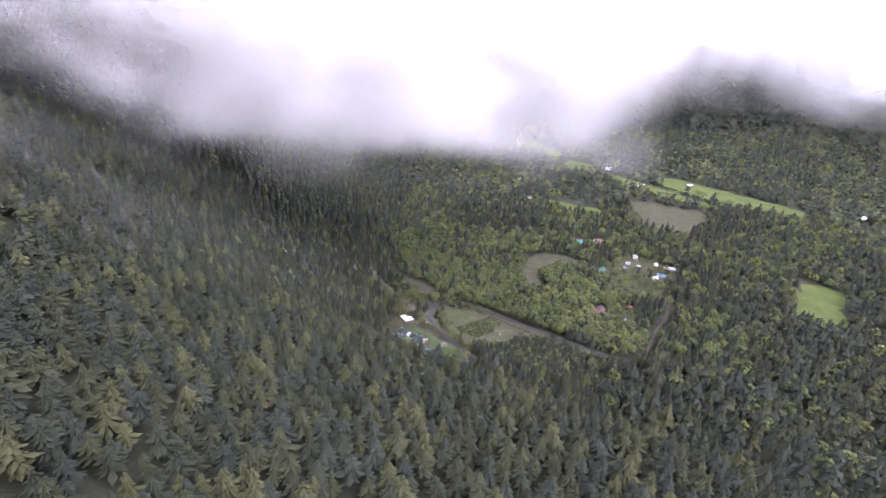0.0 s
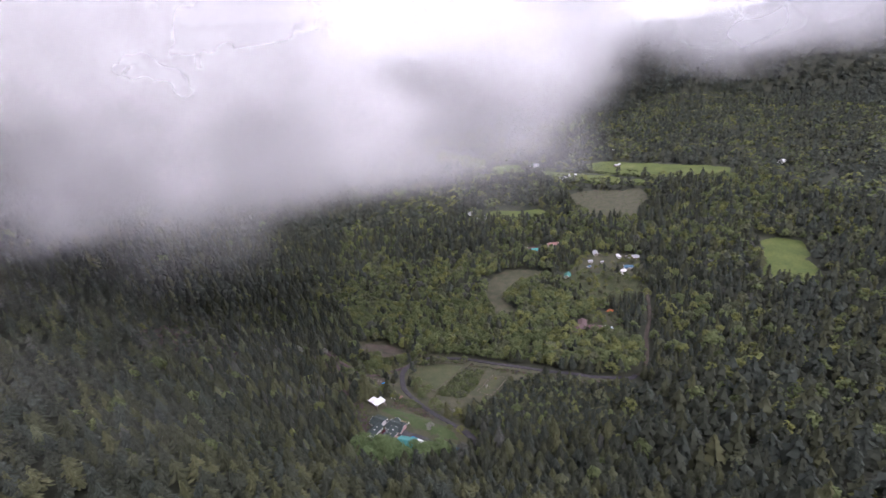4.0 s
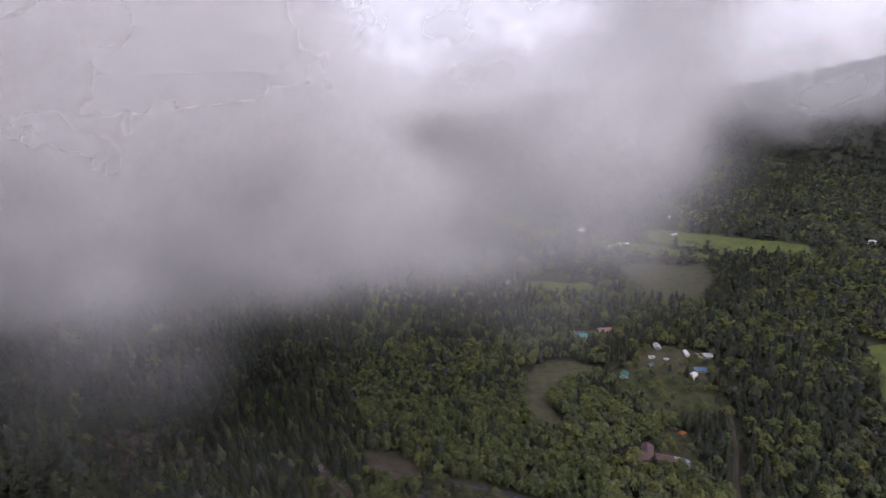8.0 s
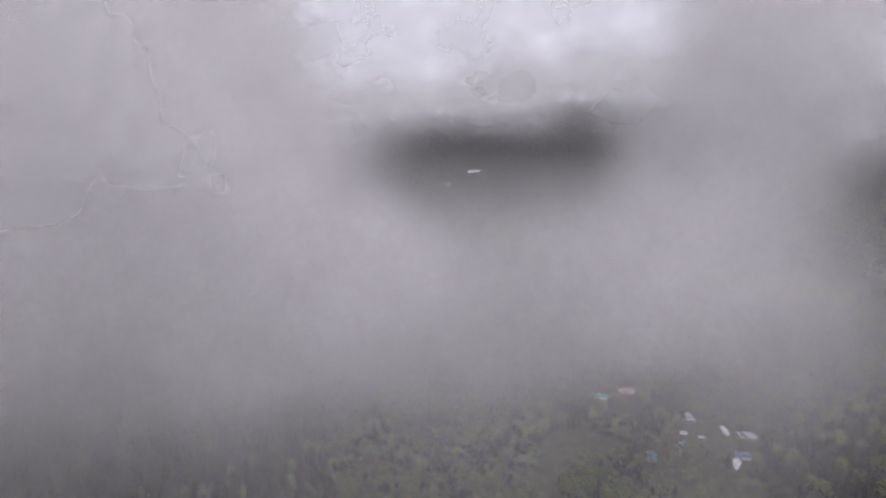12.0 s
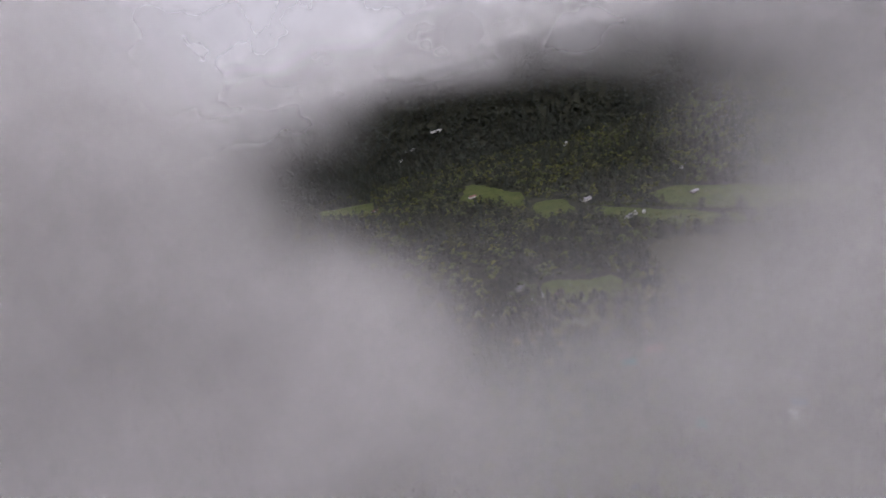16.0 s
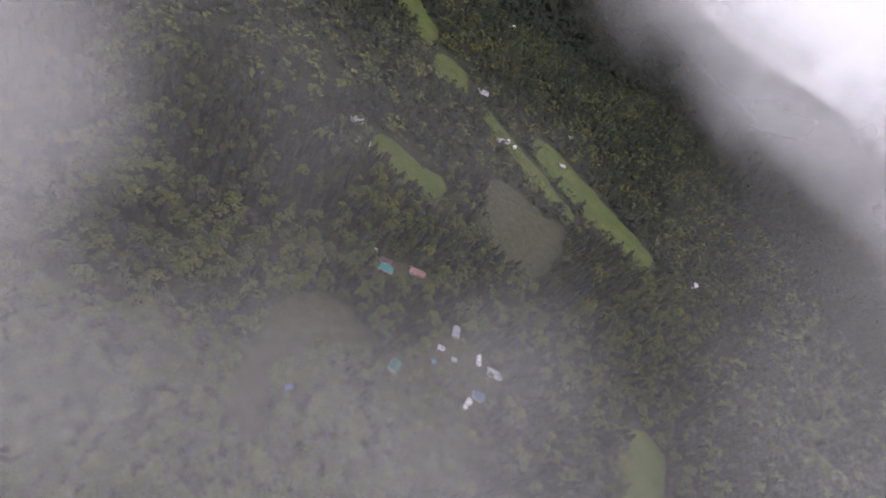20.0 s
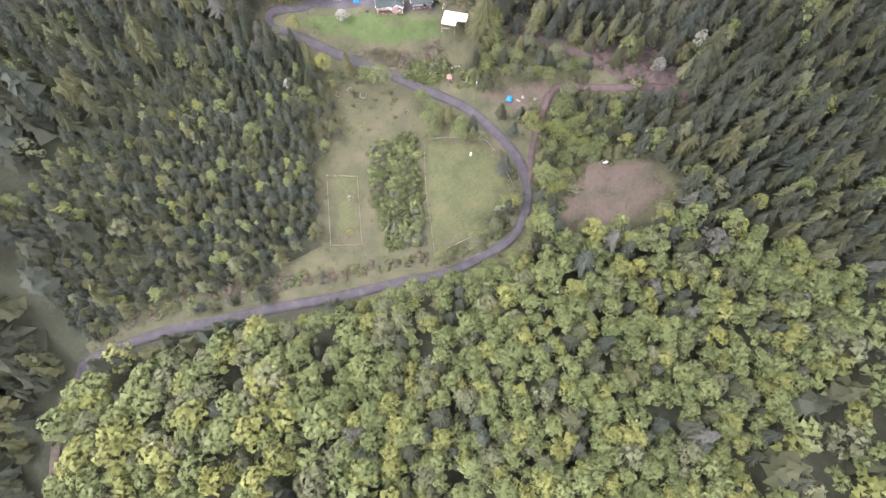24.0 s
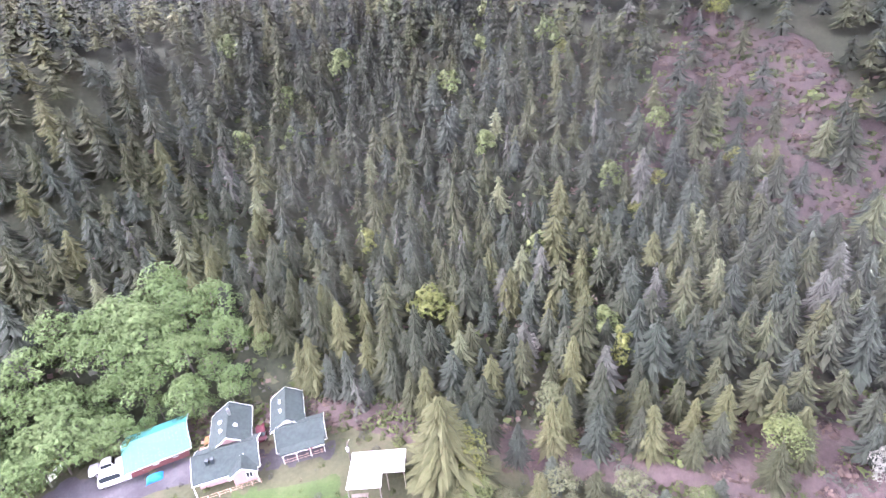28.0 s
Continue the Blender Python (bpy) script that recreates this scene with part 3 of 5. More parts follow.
for leaf in (False, True):
    s = is_leaf == leaf
    p = np.stack([x[s], y[s], z[s]], 1)
    h = NR.uniform(10, 15, s.sum()) if leaf else NR.uniform(15, 23, s.sum())
    stand("broadleaf_wood" if leaf else "fir_wood", LEAF_FAR if leaf else FIR_FAR, p, h, h * 1.6, DECID if leaf else CONIFER,
          NR.choice(4, s.sum(), p=[.5, .25, .2, .05] if leaf else [.5, .35, .13, .02]), "distant mixed woods below the mountain")
x, y = scatter(NR, 1130, 2000, 400, 1580, 22.0)
h = NR.uniform(18, 26, len(x))
stand("fir_wood", FIR_FAR, np.stack([x, y, ground(x, y) - 0.5], 1), h, h * 2.0, CONIFER, NR.choice(4, len(x), p=[.4, .5, .1, 0]), "dark forest at the eastern foot of the mountain")
# mostly fir_blue: the blue of distance haze is put into the tree colours
x, y = scatter(NR, -1400, 1900, 1560, 2650, 21.0)
h = NR.uniform(20, 34, len(x))
stand("fir_wood", FIR_FAR, np.stack([x, y, ground(x, y) - 0.5], 1), h, h * 2.0, CONIFER, NR.choice(4, len(x), p=[.3, .7, 0, 0]), "dark blue-green forest on the far mountain")

# ---------------------------------------------------------------- building blocks for things


def part(name, bm, mat, parent, label=""):
    me = bpy.data.meshes.new(name)
    bm.to_mesh(me)
    bm.free()
    me.materials.append(mat)
    ob = new(name, me)
    ob.parent = parent
    if label:
        tagged(ob, label)
    return ob


def thing(name, x, y, rz, label, category, group="", z=None, scale=1.0):
    ob = new(name)
    ob.empty_display_size = 0.5
    ob.location, ob.rotation_euler = (x, y, gz(x, y) + 0.1 if z is None else z), (0, 0, radians(rz))
    ob.scale = (scale, scale, scale)
    return tagged(ob, label, category, group)


def box(bm, x0, x1, y0, y1, z0, z1, bevel=0.0):
    v = [bm.verts.new(p) for p in ((x0, y0, z0), (x1, y0, z0), (x1, y1, z0), (x0, y1, z0), (x0, y0, z1), (x1, y0, z1), (x1, y1, z1), (x0, y1, z1))]
    fs = [bm.faces.new([v[i] for i in q]) for q in ((3, 2, 1, 0), (4, 5, 6, 7), (0, 1, 5, 4), (1, 2, 6, 5), (2, 3, 7, 6), (3, 0, 4, 7))]
    if bevel:
        bmesh.ops.bevel(bm, geom=list({e for f in fs for e in f.edges}), offset=bevel, segments=2, affect="EDGES")
    return bm


def boxes(*dims, bevel=0.0):
    bm = bmesh.new()
    for d in dims:
        box(bm, *d, bevel=bevel)
    return bm


def prism(bm, profile, y0, y1):
    """A profile in x and z drawn out along y."""
    a = [bm.verts.new((x, y0, z)) for x, z in profile]
    b = [bm.verts.new((x, y1, z)) for x, z in profile]
    bm.faces.new(a)
    bm.faces.new(b[::-1])
    n = len(profile)
    for i in range(n):
        bm.faces.new((a[(i + 1) % n], a[i], b[i], b[(i + 1) % n]))
    return bm


def turned(bm, angle, dx=0.0, dy=0.0, dz=0.0):
    bmesh.ops.transform(bm, matrix=pose(dx, dy, dz, 0, 0, angle), verts=bm.verts[:])
    return bm


def rod(bm, a, b, r0, r1=None, n=6):
    a, b = Vector(a), Vector(b)
    d = (b - a).normalized()
    s = d.orthogonal().normalized()
    q = d.cross(s)
    r1 = r0 if r1 is None else r1
    ra = [bm.verts.new(a + (s * math.cos(k * 6.283 / n) + q * math.sin(k * 6.283 / n)) * r0) for k in range(n)]
    rb = [bm.verts.new(b + (s * math.cos(k * 6.283 / n) + q * math.sin(k * 6.283 / n)) * r1) for k in range(n)]
    for k in range(n):
        bm.faces.new((ra[k], ra[(k + 1) % n], rb[(k + 1) % n], rb[k]))
    bm.faces.new(ra[::-1])
    bm.faces.new(rb)
    return bm


def paint(name, colour, rough=0.6, dirt=0.25, metal=0.0, scale=1.2, bump=0.05):
    c = [max(0.0, v * (1 - dirt)) for v in colour]
    return mottled(name, [(.3, c), (.6, colour), (.8, [min(1, v * 1.08) for v in colour])], scale, 7, rough, bump, metal)


TEAL = paint("teal_metal", (.06, .25, .235), 0.5, 0.18, 0.0)
TEAL_DARK = paint("green_metal", (.035, .16, .13), 0.4, 0.2, 0.2)
SHINGLE = mottled("green_shingle", [(.3, (.024, .035, .033)), (.55, (.042, .056, .053)), (.8, (.066, .08, .075))], 1.5, 9, 0.85, 0.5)
BROWN_ROOF = mottled("brown_shingle", [(.3, (.07, .045, .045)), (.55, (.12, .08, .08)), (.8, (.2, .15, .12))], 1.0, 9, 0.85, 0.5)
RED_ROOF = mottled("red_shingle", [(.3, (.2, .1, .09)), (.55, (.3, .17, .15)), (.8, (.38, .25, .22))], 1.0, 9, 0.85, 0.5)
GREY_ROOF = mottled("grey_metal", [(.3, (.28, .28, .3)), (.6, (.42, .42, .44)), (.8, (.5, .5, .5))], 0.8, 9, 0.5, 0.2)
BLUE_ROOF = paint("blue_metal", (.08, .15, .22), 0.45, 0.2, 0.2)
WHITE_METAL = paint("white_metal", (.62, .62, .62), 0.45, 0.1)
WHITE = paint("white_paint", (.74, .73, .7), 0.6, 0.15)
PINK = paint("pink_siding", (.42, .27, .26), 0.7, 0.2)
MAROON = paint("maroon_siding", (.14, .05, .05), 0.7, 0.25)
CREAM = paint("cream_siding", (.36, .33, .28), 0.7, 0.2)
TIMBER = mottled("grey_timber", [(.3, (.12, .1, .085)), (.6, (.22, .19, .165)), (.8, (.32, .285, .25))], 1.2, 12, 0.85, 0.3)
CEDAR_DECK = mottled("deck_timber", [(.3, (.32, .2, .15)), (.6, (.46, .32, .25)), (.8, (.55, .42, .35))], 1.2, 12, 0.8, 0.2)
TARP = paint("blue_tarpaulin", (.01, .17, .4), 0.45, 0.25, scale=2.5, bump=0.6)
ORANGE = paint("orange_tarpaulin", (.38, .12, .04), 0.5, 0.3, scale=2.5, bump=0.6)
TYRE = paint("rubber", (.02, .02, .02), 0.85)
CAR_RED = paint("dark_red_paint", (.07, .015, .022), 0.25, 0.15)
STEEL = paint("steel", (.4, .4, .4), 0.4, 0.2, 0.8)
BLACK = paint("black_plastic", (.025, .025, .03), 0.6)
GLASS = material("window_glass", 0.08)
GLASS.node_tree.nodes["Principled BSDF"].inputs["Base Color"].default_value = (.03, .04, .045, 1)
GLASS.node_tree.nodes["Principled BSDF"].inputs["Specular IOR Level"].default_value = 0.8


def window(parent, x, y, z, w, h, face, frame_mat=None):
    """A window on a wall that looks to +y or -y ('y', '-y') or along x ('x', '-x')."""
    bm, pane = bmesh.new(), bmesh.new()
    t = 0.08
    for b in ((-w / 2, w / 2, -0.02, 0.07, z, z + t), (-w / 2, w / 2, -0.02, 0.07, z + h - t, z + h), (-w / 2, -w / 2 + t, -0.02, 0.07, z + t, z + h - t),
              (w / 2 - t, w / 2, -0.02, 0.07, z + t, z + h - t), (-0.03, 0.03, -0.02, 0.06, z + t, z + h - t)):
        box(bm, *b)
    box(pane, -w / 2 + t, w / 2 - t, -0.02, 0.03, z + t, z + h - t)
    ang = {"y": 0, "-y": 180, "x": -90, "-x": 90}[face]
    f = part("window", turned(bm, ang, x, y), frame_mat or WHITE, parent, "white window frame")
    part("pane", turned(pane, ang, x, y), GLASS, f, "dark reflecting glass")


def gable(parent, cx, cy, along, length, width, eave, rise, wall, roof, trim=None, over=0.5, ribs=0.0, base=-1.2):
    """One wing: walls with gable ends, two roof slopes with overhang, ridge cap and barge boards. along: 'x' or 'y', the ridge's way."""
    ang = 0 if along == "y" else 90
    h = width / 2
    body = prism(bmesh.new(), [(-h, base), (h, base), (h, eave), (0, eave + rise), (-h, eave)], -length / 2, length / 2)
    part("wall", turned(body, ang, cx, cy), wall, parent)
    k = rise / h
    L = length / 2 + over
    for s in (-1, 1):
        e = h + over
        prof = [(0, eave + rise + 0.03), (s * e, eave + rise + 0.03 - k * e), (s * e, eave + rise + 0.2 - k * e), (0, eave + rise + 0.2)]
        bm = prism(bmesh.new(), prof if s > 0 else prof[::-1], -L, L)
        slope = part("roof_slope", turned(bm, ang, cx, cy), roof, parent)
        n = int(2 * L / ribs) if ribs else -1
        for i in range(n + 1):
            y = -L + i * 2 * L / max(n, 1)
            p = [(s * 0.1, eave + rise + 0.2 - k * 0.1), (s * e, eave + rise + 0.2 - k * e), (s * e, eave + rise + 0.26 - k * e), (s * 0.1, eave + rise + 0.26 - k * 0.1)]
            part("rib", turned(prism(bmesh.new(), p if s > 0 else p[::-1], y - 0.03, y + 0.03), ang, cx, cy), roof, slope)
        for y in (-L - 0.06, L + 0.002):
            p = [(0, eave + rise - 0.05), (s * e, eave + rise - 0.05 - k * e), (s * e, eave + rise + 0.24 - k * e), (0, eave + rise + 0.24)]
            part("barge_board", turned(prism(bmesh.new(), p if s > 0 else p[::-1], y, y + 0.06), ang, cx, cy), trim or WHITE, parent)
        g = boxes((s * e - 0.06, s * e + 0.06, -L, L, eave + rise - k * e - 0.02, eave + rise + 0.1 - k * e))
        part("gutter", turned(g, ang, cx, cy), trim or WHITE, parent)
    cap = prism(bmesh.new(), [(-0.2, eave + rise + 0.15), (0.2, eave + rise + 0.15), (0, eave + rise + 0.29)], -L, L)
    part("ridge_cap", turned(cap, ang, cx, cy), roof, parent)


def cottage(x, y, rz, length, width, eave, rise, wall, roof, label, z=None, ribs=0.0, windows=2, chimney=False, name="cottage", group="cottages of the valley"):
    c = thing(name, x, y, rz, label, "house", group, z)
    gable(c, 0, 0, "x", length, width, eave, rise, wall, roof, ribs=ribs)
    for i in range(windows):
        u = (i + 0.5) / windows * length - length / 2
        window(c, u, width / 2, 0.9, 1.1, 1.2, "y")
        window(c, u, -width / 2, 0.9, 1.1, 1.2, "-y")
    d = part("door", boxes((length / 2 - 0.02, length / 2 + 0.06, -0.5, 0.5, 0, 2.05)), TIMBER, c, "weathered timber door")
    part("handle", boxes((length / 2 + 0.06, length / 2 + 0.12, 0.32, 0.38, 0.95, 1.05)), STEEL, d)
    if chimney:
        part("chimney", boxes((-length / 4 - 0.3, -length / 4 + 0.3, -0.3, 0.3, eave, eave + rise + 1.0)), GREY_ROOF, c)
    return c


# ---------------------------------------------------------------- the homestead on the shelf of the hill
YARD = 31.15
g = thing("garage", -9.4, 271.0, -29, "maroon timber garage with a ribbed turquoise metal roof", "garage", "houses on the hill", YARD)
gable(g, 0, 0, "x", 8.8, 8.2, 2.3, 1.8, MAROON, TEAL, over=0.7, ribs=0.6)
for u in (-2.4, 0.6):
    window(g, u, 4.1, 1.0, 0.9, 0.9, "y")
for u in (2.6,):
    d = part("garage_door", boxes((u - 1.3, u + 1.3, 4.08, 4.16, 0, 2.2), *[(u - 1.3, u + 1.3, 4.16, 4.18, 0.52 + 0.54 * i, 0.56 + 0.54 * i) for i in range(3)]), MAROON, g, "panelled dark red garage door")
    part("handle", boxes((u - 0.1, u + 0.1, 4.18, 4.23, 0.9, 0.96)), STEEL, d)

m = thing("main_house", -13.3, 285.6, -38.7, "pink and white house with dark green shingle roofs and a deck", "house", "houses on the hill", YARD)
gable(m, 0, 0, "x", 8.8, 6.0, 2.4, 1.8, PINK, SHINGLE, over=0.8)
gable(m, -0.2, -6.7, "y", 8.2, 5.9, 2.5, 2.0, PINK, SHINGLE, over=0.65)
gable(m, -2.6, 3.3, "y", 2.2, 3.4, 2.3, 1.2, PINK, SHINGLE, over=0.5)
for u in (3.6, 2.2, 0.6):
    window(m, u, 3.0, 0.9, 1.0, 1.2, "y")
window(m, -3.4, 4.4, 0.9, 1.0, 1.2, "y")
for v in (-2, -5, -8):
    window(m, -3.15, v, 0.9, 1.2, 1.2, "-x")
d = part("door", boxes((-0.75, 0.15, 3.0, 3.08, 0, 2.05)), WHITE, m, "white front door")
part("handle", boxes((-0.68, -0.6, 3.08, 3.14, 0.95, 1.05)), STEEL, d)
deck = part("deck", boxes((-5.0, 5.2, 2.85, 5.6, -0.5, 0.02), (-3.6, 3.0, 5.6, 6.6, -0.5, 0.02)), CEDAR_DECK, m, "pale pinkish timber deck")
for i in range(30):
    part("board", boxes((-5.0 + i * 0.34, -4.7 + i * 0.34, 2.86, 5.6, 0.02, 0.045)), CEDAR_DECK, deck)
for u in (-5, -3.6, -2.0, -0.3, 1.4, 3.0, 5.1):
    part("rail_post", boxes((u - 0.05, u + 0.05, 5.5, 5.6, 0.02, 1.05)), CEDAR_DECK, m)
for z0 in (0.45, 0.97):
    part("rail", boxes((-5, 5.1, 5.53, 5.57, z0, z0 + 0.05)), CEDAR_DECK, m)
for u in (-4.6, 4.6):
    part("porch_post", boxes((u - 0.07, u + 0.07, 4.9, 5.04, 0.02, 2.5)), WHITE, m)
part("side_deck", boxes((2.9, 5.6, -8.8, -4.6, -0.4, 0.1)), CEDAR_DECK, m, "reddish timber side deck")
part("hot_tub", boxes((3.4, 4.8, -8.4, -7.0, 0.1, 0.85), bevel=0.12), paint("tub_orange", (.5, .25, .12), 0.6), m, "square orange-brown tub")
part("chimney", boxes((-0.6, -0.2, -8.2, -7.8, 4.2, 5.9)), STEEL, m)
for u, v, z0 in ((1.0, -4.8, 4.2), (1.3, -7.4, 3.95), (-1.4, -5.4, 4.05)):
    part("roof_vent", boxes((u - 0.3, u + 0.3, v - 0.25, v + 0.25, z0 - 0.6, z0 + 0.1)), WHITE, m)
for u in (1.9, 2.7):
    part("skylight", boxes((u - 0.25, u + 0.25, 1.0, 1.7, 3.4, 4.25)), GLASS, m, "dark skylight")

h2 = thing("guest_house", -23.3, 292.6, -40, "small white house with dark green shingle roofs", "house", "houses on the hill", YARD)
gable(h2, 0, 0, "x", 7.0, 5.2, 2.4, 1.5, WHITE, SHINGLE, over=0.7)
gable(h2, 2.2, -6.4, "y", 8.0, 4.8, 2.4, 1.6, WHITE, SHINGLE, over=0.65)
for u in (-2.2, 0.2, 2.4):
    window(h2, u, 2.6, 0.9, 1.0, 1.1, "y")
for v in (-4, -7):
    window(h2, 4.6, v, 0.9, 1.0, 1.1, "x")
d = part("door", boxes((-1.5, -0.65, 2.6, 2.68, 0, 2.05)), MAROON, h2, "dark red door")
part("handle", boxes((-1.42, -1.34, 2.68, 2.74, 0.95, 1.05)), STEEL, d)
part("porch_floor", boxes((-3.6, 3.4, 2.65, 4.3, -0.6, 0.02)), CEDAR_DECK, h2)
for u in (-3.5, -1.2, 1.1, 3.3):
    part("porch_post", boxes((u - 0.06, u + 0.06, 4.15, 4.27, 0.02, 2.3)), WHITE, h2)
part("porch_rail", boxes((-3.5, 3.3, 4.18, 4.24, 0.9, 0.98), (-3.5, 3.3, 4.18, 4.24, 0.4, 0.46)), CEDAR_DECK, h2)
part("porch_roof", prism(bmesh.new(), [(-3.8, 2.32), (3.7, 2.32), (3.7, 2.46), (-3.8, 2.46)], 2.6, 4.5), SHINGLE, h2)
for u, v in ((3.2, -5.0), (3.3, -7.6)):
    part("roof_vent", boxes((u - 0.2, u + 0.2, v - 0.2, v + 0.2, 3.2, 4.05)), WHITE, h2)

c = thing("carport", -23.15, 310.2, -57, "open carport with a flat white L-shaped metal roof", "carport", "houses on the hill", 31.0)
roof = boxes((-4.4, 4.4, -3.4, 0.9, 3.1, 3.25), (-0.9, 4.4, 0.9, 3.5, 3.1, 3.25))
top = part("roof", roof, WHITE_METAL, c, "white ribbed metal roof")
for i in range(15):
    u = -4.3 + i * 0.61
    part("rib", boxes((u - 0.03, u + 0.03, -3.4, 0.9 if u < -0.9 else 3.5, 3.25, 3.3)), WHITE_METAL, top)
part("back_wall", boxes((-4.2, 4.2, -3.3, -3.2, -0.8, 3.1)), TIMBER, c)
for u, v in ((-4.2, 0.7), (-1.5, 0.7), (-0.7, 3.3), (4.2, 3.3), (4.2, 0.2), (-4.2, -3.1), (4.2, -3.1)):
    part("post", boxes((u - 0.08, u + 0.08, v - 0.08, v + 0.08, -1.0, 3.1)), TIMBER, c)
part("beam", boxes((-4.3, 4.3, 0.7, 0.82, 2.9, 3.1), (-0.7, 4.3, 3.25, 3.37, 2.9, 3.1)), TIMBER, c)
part("workbench", boxes((1.4, 4.0, 2.4, 3.0, 0.7, 0.8), (1.5, 1.6, 2.5, 2.9, -0.4, 0.7), (3.8, 3.9, 2.5, 2.9, -0.4, 0.7)), TIMBER, c)


def car(name, x, y, rz, paint_mat, label, length, width, height, cab, z=None, category="car"):
    """A vehicle: rounded body, glazed cabin, four wheels, lamps. cab: from, to, as shares of the length."""
    v = thing(name, x, y, rz, label, category, "vehicles in the yard", z)
    L, w = length / 2, width / 2
    low = height * 0.55
    part("body", boxes((-L, L, -w, w, 0.28, low), bevel=0.12), paint_mat, v)
    a, b = -L + cab[0] * length, -L + cab[1] * length
    bm = bmesh.new()
    prof = [(a, low - 0.02), (b, low - 0.02), (b - 0.35, height), (a + 0.35, height)]
    prism(bm, prof, -w + 0.1, w - 0.1)
    part("cabin", bm, paint_mat, v)
    gl = bmesh.new()
    for s in (-1, 1):
        box(gl, a + 0.35, b - 0.35, s * (w - 0.1) - 0.015, s * (w - 0.1) + 0.015, low + 0.05, height - 0.1)
    part("side_windows", gl, GLASS, v, "dark glass")
    ws = prism(bmesh.new(), [(b + 0.01, low + 0.05), (b + 0.04, low + 0.05), (b - 0.28, height - 0.06), (b - 0.31, height - 0.06)], -w + 0.2, w - 0.2)
    part("windscreen", ws, GLASS, v, "dark glass")
    for sx in (-1, 1):
        for sy in (-1, 1):
            t = rod(bmesh.new(), (sx * L * 0.62, sy * (w - 0.22), 0.33), (sx * L * 0.62, sy * (w + 0.01), 0.33), 0.33, n=14)
            wh = part("tyre", t, TYRE, v)
            part("rim", rod(bmesh.new(), (sx * L * 0.62, sy * (w - 0.02), 0.33), (sx * L * 0.62, sy * (w + 0.03), 0.33), 0.19, n=10), STEEL, wh)
    for sy in (-1, 1):
        part("headlight", boxes((L - 0.02, L + 0.02, sy * w * 0.7 - 0.15, sy * w * 0.7 + 0.15, low - 0.25, low - 0.1)), WHITE, v)
        part("tail_light", boxes((-L - 0.02, -L + 0.02, sy * w * 0.75 - 0.1, sy * w * 0.75 + 0.1, low - 0.3, low - 0.08)), CAR_RED, v)
    return v


car("car", -20.6, 284.6, 55, CAR_RED, "dark red car parked between the houses", 4.4, 1.75, 1.45, (0.18, 0.78), YARD)
rv = car("motorhome", -2.0, 270.4, 145, WHITE, "white motorhome parked by the garage", 4.8, 2.0, 2.5, (0.02, 0.8), YARD, "motorhome")
part("over_cab_bunk", boxes((1.0, 2.1, -0.9, 0.9, 1.9, 2.5), bevel=0.15), WHITE, rv)
part("roof_hatch", boxes((-1.6, -0.9, -0.35, 0.35, 2.5, 2.62)), GREY_ROOF, rv)
tk = car("pickup_truck", -2.6, 266.2, 150, WHITE, "white pickup truck with a topper by the motorhome", 5.4, 1.9, 1.8, (0.3, 0.72), YARD, "truck")
part("bed_cover", boxes((-2.6, -1.1, -0.85, 0.85, 0.98, 1.5), bevel=0.08), GREY_ROOF, tk)


def crumpled(name, x, y, rz, sx, sy, h, mat, label, z=None):
    """A tarpaulin thrown over a heap."""
    t = thing(name, x, y, rz, label, "tarpaulin", "", z)
    n = 14
    bm = bmesh.new()
    vs = [[None] * n for _ in range(n)]
    for i in range(n):
        for j in range(n):
            u, v = i / (n - 1) * 2 - 1, j / (n - 1) * 2 - 1
            k = max(abs(u), abs(v))
            z0 = h * (1 - k ** 3) + 0.25 * h * noise.noise((u * 2.3 + x, v * 2.3, 1.7)) * (1 - k * 0.7) + 0.03
            vs[i][j] = bm.verts.new((u * sx / 2, v * sy / 2, max(0.02, z0)))
    for i in range(n - 1):
        for j in range(n - 1):
            bm.faces.new((vs[i][j], vs[i + 1][j], vs[i + 1][j + 1], vs[i][j + 1])).smooth = True
    sheet_part = part("sheet", bm, mat, t)
    sm = sheet_part.modifiers.new("thick", "SOLIDIFY")
    sm.thickness = 0.02
    return t


crumpled("tarpaulin", -5.4, 276.0, -31, 2.8, 1.9, 0.9, TARP, "bright blue tarpaulin over a heap by the garage", YARD + 0.02)
crumpled("tarpaulin", -19.5, 342.6, 20, 2.9, 2.2, 0.8, TARP, "bright blue tarpaulin over a heap in the clearing")
crumpled("tarpaulin", 176, 404, 20, 5.5, 4.0, 1.2, ORANGE, "orange tarpaulin in the yard of the large house")

b = thing("rowing_boat", 2.8, 258.6, 35, "white upturned rowing boat at the edge of the wood", "boat")
bm = bmesh.new()
rings = []
for i in range(9):
    u = i / 8 * 2 - 1
    w = 0.75 * (1 - abs(u) ** 2.6) + 0.03
    h = 0.55 * (1 - 0.35 * u * u)
    rings.append([bm.verts.new((u * 1.9, math.cos(a) * w, max(0.0, math.sin(a)) * h)) for a in [k * math.pi / 8 for k in range(9)]])
for a, q in zip(rings, rings[1:]):
    for k in range(8):
        bm.faces.new((a[k], q[k], q[k + 1], a[k + 1])).smooth = True
part("hull", bm, WHITE, b)
part("keel", boxes((-1.7, 1.7, -0.03, 0.03, 0.42, 0.58)), WHITE, b)

